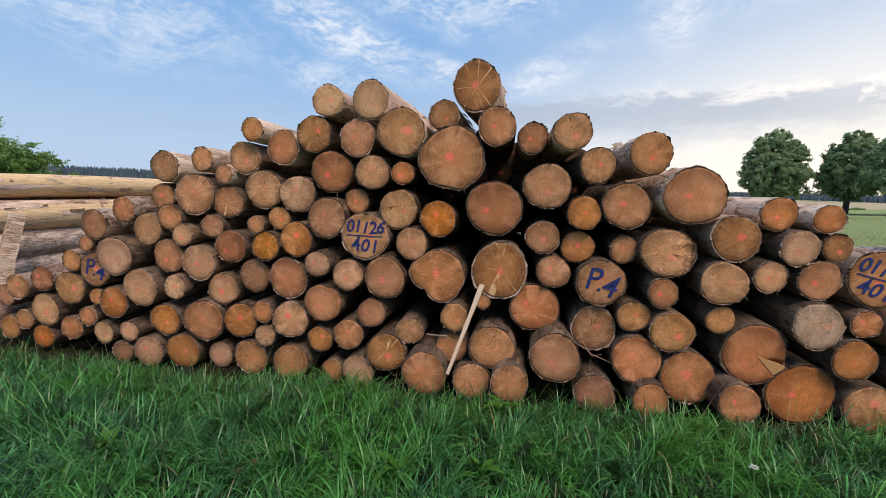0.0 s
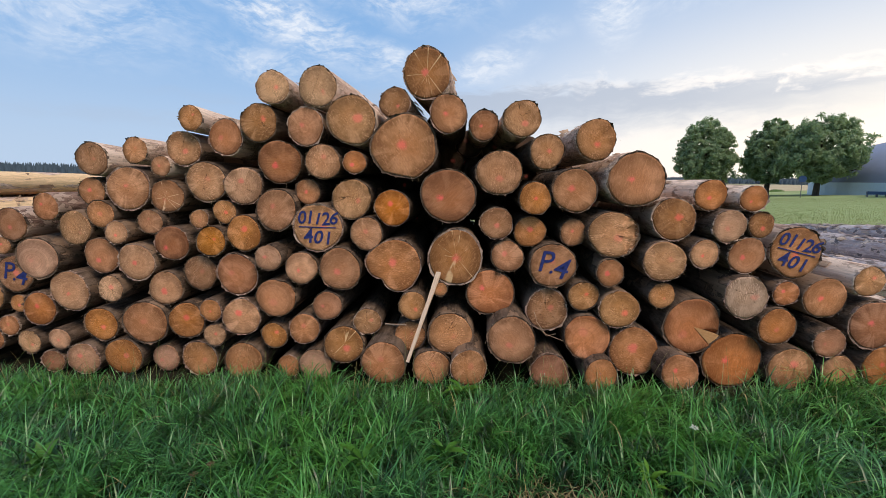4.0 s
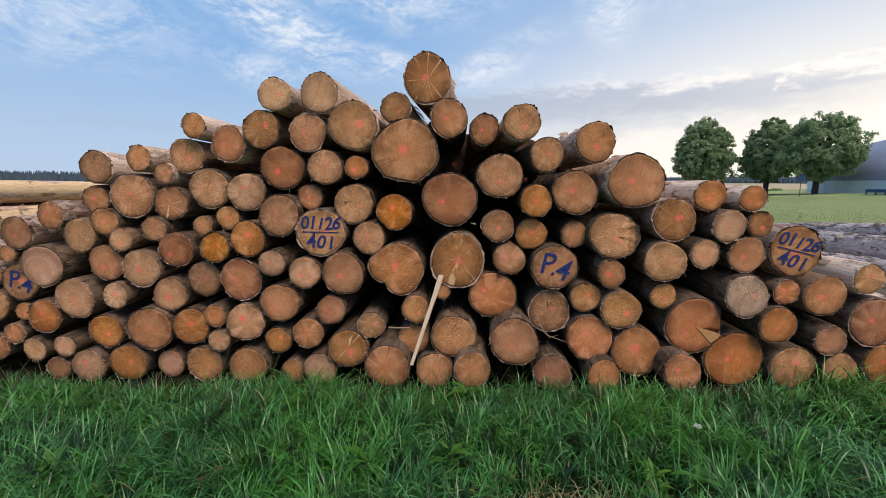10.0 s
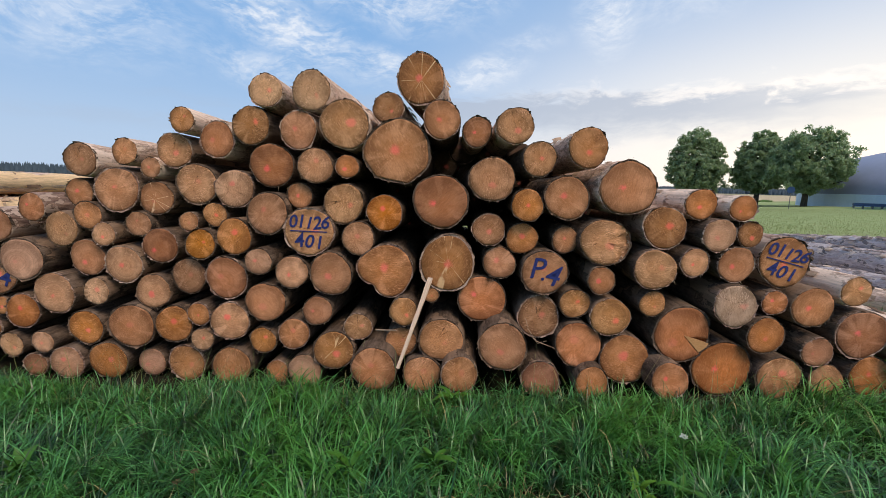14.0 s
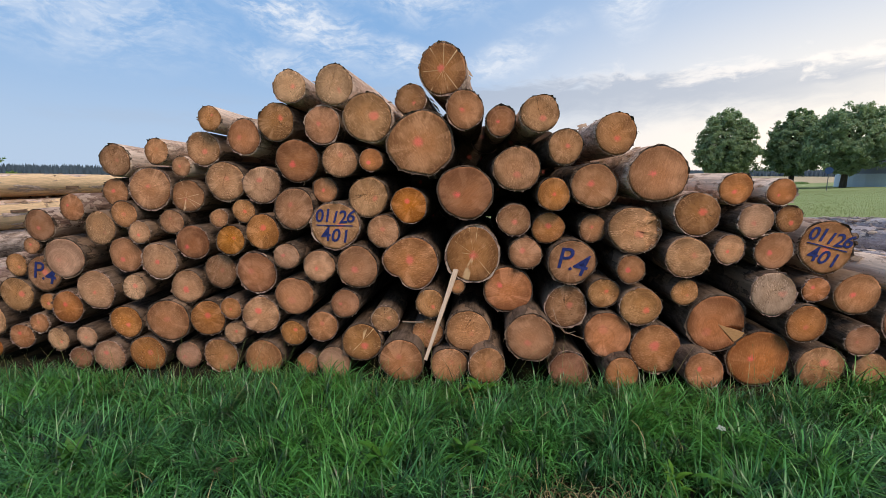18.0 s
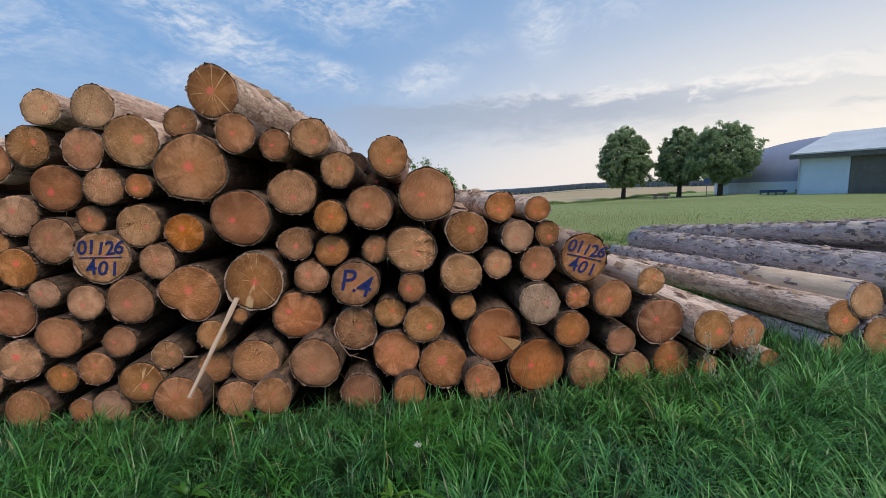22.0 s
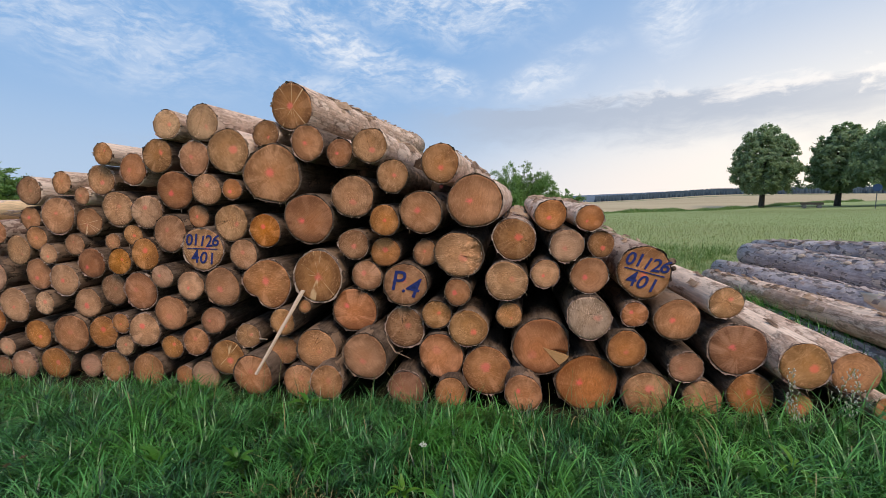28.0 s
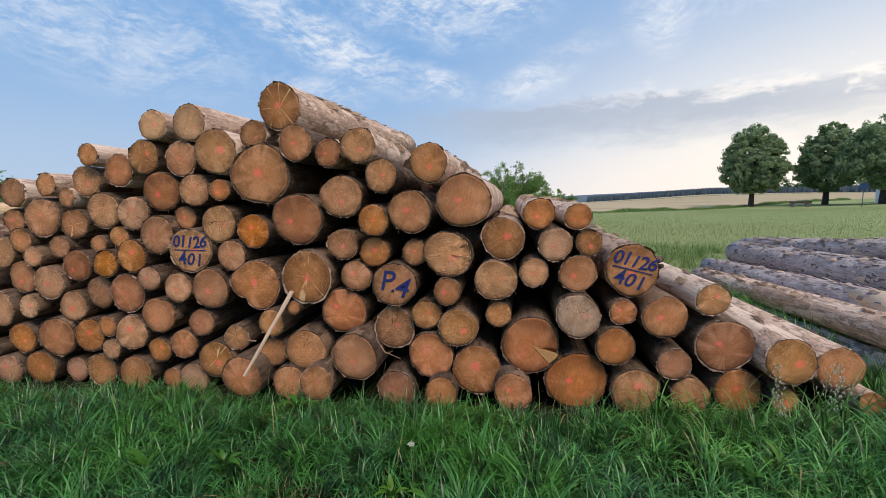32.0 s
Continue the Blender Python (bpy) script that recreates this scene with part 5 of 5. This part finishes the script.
# ---- trees ----
# leaf green lifted pale, with the haze over the trees in its colour
HAZY_LEAF = blades("leaf", (0.27, 0.37, 0.21), (0.43, 0.52, 0.31), (0.35, 0.45, 0.25), 0.0, 0.3, 0.0, 0.6)
BUSH = blades("bush_leaf", (0.12, 0.215, 0.06), (0.26, 0.39, 0.12), (0.20, 0.34, 0.10), 0.0, 0.3, 0.0, 0.35)
TRUNK = plain("tree_bark", (0.045, 0.035, 0.028), (0.10, 0.08, 0.065), 6, 0.95, 0.6, 0, (1, 1, 0.25), 0.05)


def leaf_cloud(centres, sizes, count, leaf, rng, heart):
    """Leaves in clumps round the centres, their faces turned up and away from the heart of the crown."""
    k = rng.integers(0, len(centres), count)
    d = rng.normal(0, 1, (count, 3))
    d /= np.linalg.norm(d, axis=1)[:, None]
    p = centres[k] + d * sizes[k][:, None] * (rng.random(count) ** 0.5 * rng.uniform(0.7, 1.45, count))[:, None] * np.array([1, 1, 0.9])
    out = p - np.array(heart)
    out /= np.linalg.norm(out, axis=1)[:, None]
    nor = 0.6 * out + np.array([0, 0, 0.35]) + 0.4 * d + rng.normal(0, 0.6, (count, 3))
    u = np.cross(nor, rng.normal(0, 1, (count, 3)))
    u /= np.linalg.norm(u, axis=1)[:, None]
    w = np.cross(nor, u)
    w /= np.linalg.norm(w, axis=1)[:, None]
    s = (leaf * rng.uniform(0.6, 1.3, count))[:, None]
    v = np.stack([p - u * s, p + w * s * 0.6, p + u * s, p - w * s * 0.6], 1).reshape(-1, 3)
    return v, np.arange(count * 4).reshape(-1, 4)


def tree(x, y, h, wide, bare, seed, label, base=None, lobe=()):
    rng = np.random.default_rng(seed)
    z = float(height(x, y)) if base is None else base
    ob = thing("tree", pose(x, y, z), label, "tree", "trees by the farm")
    bm = bmesh.new()
    limb(bm, (0, 0, -0.2), (0.05, 0, bare + 0.8), 0.36, 0.27, 12)
    limb(bm, (0.05, 0, bare + 0.7), (0.0, 0.1, h * 0.72), 0.26, 0.05, 10)
    for i in range(11):
        a, zz = i * 2.4 + rng.uniform(-0.4, 0.4), rng.uniform(bare + 0.4, h * 0.6)
        q = rng.uniform(0.5, 0.8) * wide / 2
        limb(bm, (0, 0, zz), (q * math.cos(a), q * math.sin(a), zz + rng.uniform(0.8, 2.2)), 0.12, 0.03)
    part("trunk", bm, TRUNK, ob)
    mid, half = (h + bare) / 2, (h - bare) / 2
    off = rng.uniform(0, 40)
    cs, ss = [], []
    while len(cs) < 900:
        p = rng.uniform(-1.1, 1.1, 3)
        lump = 0.95 + 0.15 * noise.noise(Vector((2.1 * p[0] + off, 2.1 * p[1], 2.4 * p[2]))) + 0.10 * noise.noise(Vector((6 * p[0], 6 * p[1] + off, 6 * p[2])))
        taper = 1.0 - 0.20 * max(0.0, p[2] + 0.25) - 0.10 * max(0.0, -0.4 - p[2])
        deep = (p[0] ** 2 + p[1] ** 2) / taper ** 2 + abs(p[2]) ** (1.9 if p[2] > 0 else 2.8)
        if deep < lump ** 2 and deep > 0.45 * rng.random():
            cs.append((p[0] * wide / 2 * 0.95, p[1] * wide / 2 * 0.95, mid + p[2] * half * 0.95))
            ss.append(rng.uniform(0.22, 0.48) * wide / 9)
    for px, pz, ps in lobe:
        for _ in range(8):
            cs.append((px + rng.normal(0, 0.6), rng.normal(0, 0.9), pz + rng.normal(0, 0.5)))
            ss.append(ps * 0.6)
    v, f = leaf_cloud(np.array(cs), np.array(ss), 62000, 0.13, rng, (0, 0, mid))
    me = bpy.data.meshes.new("crown")
    me.from_pydata(v.tolist(), [], f.tolist())
    me.materials.append(HAZY_LEAF)
    child("crown", me, ob)
    return ob


def toward(az, d):
    """A place d metres off the path's end in the compass direction az."""
    return 1.5 + d * math.sin(radians(az)), d * math.cos(radians(az))


tree(*toward(24.9, 70), 10.9, 8.1, 1.1, 31, "round-crowned lime tree standing in the meadow", lobe=((2.8, 3.0, 0.8),))
tree(*toward(30.9, 72), 10.5, 7.3, 1.2, 32, "slender lime tree beside a broad one", lobe=((-2.6, 3.2, 0.8),))
tree(*toward(34.9, 68), 10.0, 9.2, 1.3, 33, "broad lime tree with a drooping side near the farm", lobe=((4.3, 4.8, 1.0), (4.7, 6.2, 0.7), (-4.2, 3.6, 0.9)))


def bush(x, y, h, wide, seed, label, stems=46, slim=0.3, leaf=0.05):
    """Arching stems from one root, each with leafy side twigs."""
    rng = np.random.default_rng(seed)
    ob = thing("bush", pose(x, y, float(height(x, y))), label, "bush")
    ps, ws = [], []
    for i in range(stems):
        a, q = i * 2.4 + rng.uniform(-0.4, 0.4), 0.15 + 0.85 * rng.random() ** 0.6
        reach, rise, sag = q * wide / 2, h * rng.uniform(0.7, 1.08) * (1 - 0.45 * q * q), 0.16 * h * q
        line = []
        for k in range(9):
            u = k / 8
            line.append(Vector((reach * u ** 1.4 * math.cos(a), reach * u ** 1.4 * math.sin(a), rise * (1 - (1 - u) ** 1.5) - sag * u ** 3 - 0.1)))
        bm = bmesh.new()
        for k in range(8):
            limb(bm, line[k], line[k + 1], 0.03 * (1 - 0.11 * k), 0.03 * (0.89 - 0.11 * k), 5)
        part("stem", bm, TRUNK, ob)
        for _ in range(34):
            u = rng.uniform(0.18, 1.0)
            k = min(int(u * 8), 7)
            root = line[k].lerp(line[k + 1], u * 8 - k)
            way = Vector((math.cos(a) + rng.normal(0, 0.8), math.sin(a) + rng.normal(0, 0.8), rng.normal(0.55, 0.5))).normalized()
            ln = rng.uniform(0.25, 0.75) * h / 4 * (1.25 - 0.75 * u)
            m = 22
            t = rng.random(m)[:, None]
            ps.append(np.array(root) + np.array(way) * ln * t + np.array([0, 0, -0.25]) * ln * t * t + rng.normal(0, 0.05 * h / 3.5, (m, 3)))
            ws.append(np.repeat([np.array(way)], m, 0))
    p, way = np.concatenate(ps), np.concatenate(ws)
    count = len(p)
    u = way + rng.normal(0, 0.55, (count, 3))
    u /= np.linalg.norm(u, axis=1)[:, None]
    w = np.cross(u, rng.normal(0, 1, (count, 3)) + np.array([0, 0, 0.8]))
    w /= np.linalg.norm(w, axis=1)[:, None]
    size = (leaf * rng.uniform(0.6, 1.35, count))[:, None]
    v = np.stack([p, p + u * size + w * size * slim, p + 2 * u * size, p + u * size - w * size * slim], 1).reshape(-1, 3)
    me = bpy.data.meshes.new("foliage")
    me.from_pydata(v.tolist(), [], np.arange(count * 4).reshape(-1, 4).tolist())
    me.materials.append(BUSH)
    tagged(child("foliage", me, ob), kind="stuff")


bush(0.7, 24.0, 3.5, 6.0, 41, "loose green willow bush behind the tall pile", 84, 0.22, 0.066)
bush(3.3, 24.6, 2.2, 3.0, 42, "low green bush beside the willow bush", 40, 0.22, 0.06)
bush(-26.0, 13.4, 5.6, 10.0, 43, "large green bush behind the peeled pile", 130, 0.45, 0.075)
bush(-20.9, 13.4, 3.3, 6.5, 44, "spreading green bush behind the peeled pile", 90, 0.45, 0.065)


def conifers(name, az0, az1, d, tall, count, seed, label):
    rng = np.random.default_rng(seed)
    a, q = np.radians(rng.uniform(az0, az1, count)), d * rng.uniform(0.97, 1.1, count)
    x, y = q * np.sin(a), q * np.cos(a)
    h, w = tall * rng.uniform(0.86, 1.07, count), tall * rng.uniform(0.16, 0.26, count)
    z = height(x, y)
    rows = []
    for t in range(5):
        b = t * 2 * np.pi / 5 + rng.uniform(0, 1, count)
        rows.append(np.stack([x + w * np.cos(b), y + w * np.sin(b), z - 1], 1))
    rows.append(np.stack([x, y, z + h], 1))
    v = np.stack(rows, 1).reshape(-1, 3)
    f = (np.arange(count)[:, None, None] * 6 + np.array([[t, (t + 1) % 5, 5] for t in range(5)])[None]).reshape(-1, 3)
    return sheet(name, v, f, WOODS, "stuff", label, "forest")


# spruce green shifted to blue, distance haze put into the colour
WOODS = plain("far_spruce_haze", (0.038, 0.058, 0.078), (0.056, 0.082, 0.104), 0.05, 0.95, 0.0)
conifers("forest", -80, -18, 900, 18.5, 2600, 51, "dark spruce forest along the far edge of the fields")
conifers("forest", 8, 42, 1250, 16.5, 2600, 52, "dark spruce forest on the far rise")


def hills():
    a = np.radians(np.linspace(-30, 60, 91))
    top = 46 + 14 * np.sin(5 * a + 1) + 6 * np.sin(13 * a)
    x, y = 4300 * np.sin(a), 4300 * np.cos(a)
    z = height(x, y)
    v = np.concatenate([np.stack([x, y, z - 5], 1), np.stack([x, y, z + top], 1), np.stack([1.06 * x, 1.06 * y, z - 5], 1)])
    i = np.arange(90)
    f = np.concatenate([np.stack([i, i + 1, i + 92, i + 91], 1), np.stack([i + 91, i + 92, i + 183, i + 182], 1)])
    # the blue of the hills is air haze given as surface colour
    sheet("backdrop", v, f, plain("far_hill_haze", (0.10, 0.15, 0.22), (0.13, 0.18, 0.25), 0.002, 1.0, 0.0), "structure", "low hills on the horizon, coloured haze blue", "hills", True)


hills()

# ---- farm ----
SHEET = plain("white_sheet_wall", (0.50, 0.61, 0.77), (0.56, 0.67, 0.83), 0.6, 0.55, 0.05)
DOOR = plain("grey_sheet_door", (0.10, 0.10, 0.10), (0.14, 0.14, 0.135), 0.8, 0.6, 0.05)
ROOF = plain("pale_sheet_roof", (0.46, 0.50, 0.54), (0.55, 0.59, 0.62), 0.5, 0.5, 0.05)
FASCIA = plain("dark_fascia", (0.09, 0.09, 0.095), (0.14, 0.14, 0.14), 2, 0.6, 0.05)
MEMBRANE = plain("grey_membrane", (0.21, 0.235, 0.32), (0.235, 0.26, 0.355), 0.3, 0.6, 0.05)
BLUE = plain("blue_paint", (0.03, 0.06, 0.14), (0.04, 0.08, 0.18), 3, 0.5, 0.05)
GREYWOOD = plain("grey_wood", (0.05, 0.045, 0.04), (0.10, 0.085, 0.07), 5, 0.9, 0.3)


def farm_shed():
    ax, ay = 40.6, 44.15
    base = float(height(ax, ay)) - 0.25
    turn = math.degrees(math.atan2(-0.879, 0.476))
    ob = thing("shed", pose(ax, ay, base, 0, 0, turn), "white sheet-metal farm shed with a large grey door", "shed")
    eave, ridge, deep, long = 4.3, 6.9, 20.0, 30.0
    for a, b in ((0.0, 4.1), (8.1, long)):
        bm = bmesh.new()
        box(bm, a, b, 0, 0.15, 0, eave)
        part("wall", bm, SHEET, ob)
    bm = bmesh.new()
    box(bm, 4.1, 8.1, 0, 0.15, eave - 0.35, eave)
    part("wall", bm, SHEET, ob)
    bm = bmesh.new()
    box(bm, 4.12, 8.08, 0.07, 0.12, 0.05, eave - 0.37)
    door = part("door", bm, DOOR, ob, "large grey sliding door")
    for i in range(8):
        bm = bmesh.new()
        box(bm, 4.13 + i * 0.494, 4.13 + (i + 0.992) * 0.494, 0.03, 0.068, 0.05, eave - 0.38)
        part("panel", bm, DOOR, door)
    for at in (0.0, long - 0.15):
        bm = bmesh.new()
        vs = [bm.verts.new(p) for p in ((at, 0.15, 0), (at, deep, 0), (at, deep, eave), (at, deep / 2, ridge), (at, 0.15, eave))]
        f = bm.faces.new(vs)
        out = bmesh.ops.extrude_face_region(bm, geom=[f])
        bmesh.ops.translate(bm, vec=(0.15, 0, 0), verts=[v for v in out["geom"] if isinstance(v, bmesh.types.BMVert)])
        bmesh.ops.recalc_face_normals(bm, faces=bm.faces)
        part("gable", bm, SHEET, ob)
    for sgn in (0, 1):
        bm = bmesh.new()
        y0, y1 = (-0.7, deep / 2) if sgn == 0 else (deep + 0.7, deep / 2)
        z0 = eave - 0.18 + 0.16
        vs = [bm.verts.new(p) for p in ((-0.6, y0, z0), (long + 0.6, y0, z0), (long + 0.6, y1, ridge + 0.16), (-0.6, y1, ridge + 0.16))]
        f = bm.faces.new(vs)
        out = bmesh.ops.extrude_face_region(bm, geom=[f])
        bmesh.ops.translate(bm, vec=(0, 0, 0.14), verts=[v for v in out["geom"] if isinstance(v, bmesh.types.BMVert)])
        bmesh.ops.recalc_face_normals(bm, faces=bm.faces)
        part("roof", bm, ROOF, ob)
    bm = bmesh.new()
    box(bm, -0.6, long + 0.6, -0.82, -0.7, eave - 0.42, eave + 0.16)
    part("fascia", bm, FASCIA, ob)
    bm = bmesh.new()
    box(bm, -0.6, long + 0.6, -0.95, -0.824, eave + 0.02, eave + 0.14, 0.03)
    part("gutter", bm, ROOF, ob, "pale grey rain gutter")
    bm = bmesh.new()
    limb(bm, (0.1, -0.12, 0), (0.1, -0.12, eave - 0.4), 0.07, 0.07)
    limb(bm, (0.1, -0.12, eave - 0.4), (-0.35, -0.72, eave - 0.1), 0.07, 0.07)
    part("downpipe", bm, ROOF, ob)


def gas_dome():
    x, y = toward(45.0, 82)
    base = float(height(x, y))
    ob = thing("storage_dome", pose(x, y, base), "large grey membrane dome behind the shed", "dome")
    bm = bmesh.new()
    rad, wall, top, seg = 15.0, 1.6, 6.2, 48
    rings = []
    for k in range(13):
        a = k / 12 * math.pi / 2
        q, z = rad * math.cos(a), wall + top * math.sin(a)
        if k == 12:
            rings.append([bm.verts.new((0, 0, z))])
        else:
            rings.append([bm.verts.new((q * math.cos(t * 2 * math.pi / seg), q * math.sin(t * 2 * math.pi / seg), z)) for t in range(seg)])
    for k in range(12):
        for t in range(seg):
            if k == 11:
                bm.faces.new((rings[k][t], rings[k][(t + 1) % seg], rings[12][0]))
            else:
                bm.faces.new((rings[k][t], rings[k][(t + 1) % seg], rings[k + 1][(t + 1) % seg], rings[k + 1][t]))
    for f in bm.faces:
        f.smooth = True
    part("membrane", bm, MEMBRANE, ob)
    bm = bmesh.new()
    bmesh.ops.create_cone(bm, cap_ends=True, segments=seg, radius1=rad + 0.1, radius2=rad + 0.1, depth=wall + 0.5, matrix=Matrix.Translation((0, 0, wall / 2 - 0.25)))
    part("wall", bm, SHEET, ob, "pale low ring wall")


def farm_wagon():
    x, y = toward(29.0, 64)
    ob = thing("farm_wagon", pose(x, y, float(height(x, y)), 0, 0, -24) @ Matrix.Scale(0.65, 4), "low flat wooden wagon parked under the trees", "wagon")
    bm = bmesh.new()
    box(bm, -1.5, 1.5, -0.8, 0.8, 0.62, 0.74, 0.02)
    part("platform", bm, GREYWOOD, ob)
    for s in (-0.78, 0.76):
        bm = bmesh.new()
        box(bm, -1.5, 1.5, s, s + 0.03, 0.76, 1.02)
        part("side_board", bm, GREYWOOD, ob)
    for sx in (-1.0, 1.0):
        for sy in (-0.75, 0.75):
            bm = bmesh.new()
            bmesh.ops.create_cone(bm, cap_ends=True, segments=18, radius1=0.32, radius2=0.32, depth=0.16, matrix=pose(sx, sy, 0.32, 90))
            part("wheel", bm, FASCIA, ob)


def implement(az, d, long, high):
    x, y = toward(az, d)
    ob = thing("farm_implement", pose(x, y, float(height(x, y)), 0, 0, -30), "blue farm implement parked before the dome", "implement", "farm implements")
    bm = bmesh.new()
    box(bm, -long / 2, long / 2, -0.3, 0.3, high * 0.45, high, 0.05)
    part("frame", bm, BLUE, ob)
    for i in range(int(long / 0.7) + 1):
        bm = bmesh.new()
        box(bm, -long / 2 + i * 0.7, -long / 2 + i * 0.7 + 0.12, -0.25, 0.1, 0, high * 0.5)
        part("tine", bm, FASCIA, ob)


farm_shed()
gas_dome()
farm_wagon()
implement(39.6, 60, 2.4, 0.55)
implement(42.2, 60, 1.6, 0.5)


def road_sign():
    x, y = toward(33.56, 58)
    ob = thing("road_sign", pose(x, y, float(height(x, y)), 0, 0, -34), "round blue sign on a grey post near the trees", "sign")
    bm = bmesh.new()
    limb(bm, (0, 0, -0.2), (0, 0, 2.3), 0.035, 0.035)
    part("post", bm, FASCIA, ob)
    bm = bmesh.new()
    bmesh.ops.create_cone(bm, cap_ends=True, segments=28, radius1=0.34, radius2=0.34, depth=0.03, matrix=pose(0, -0.055, 2.0, 90))
    part("panel", bm, BLUE, ob, "plain blue disc")


road_sign()
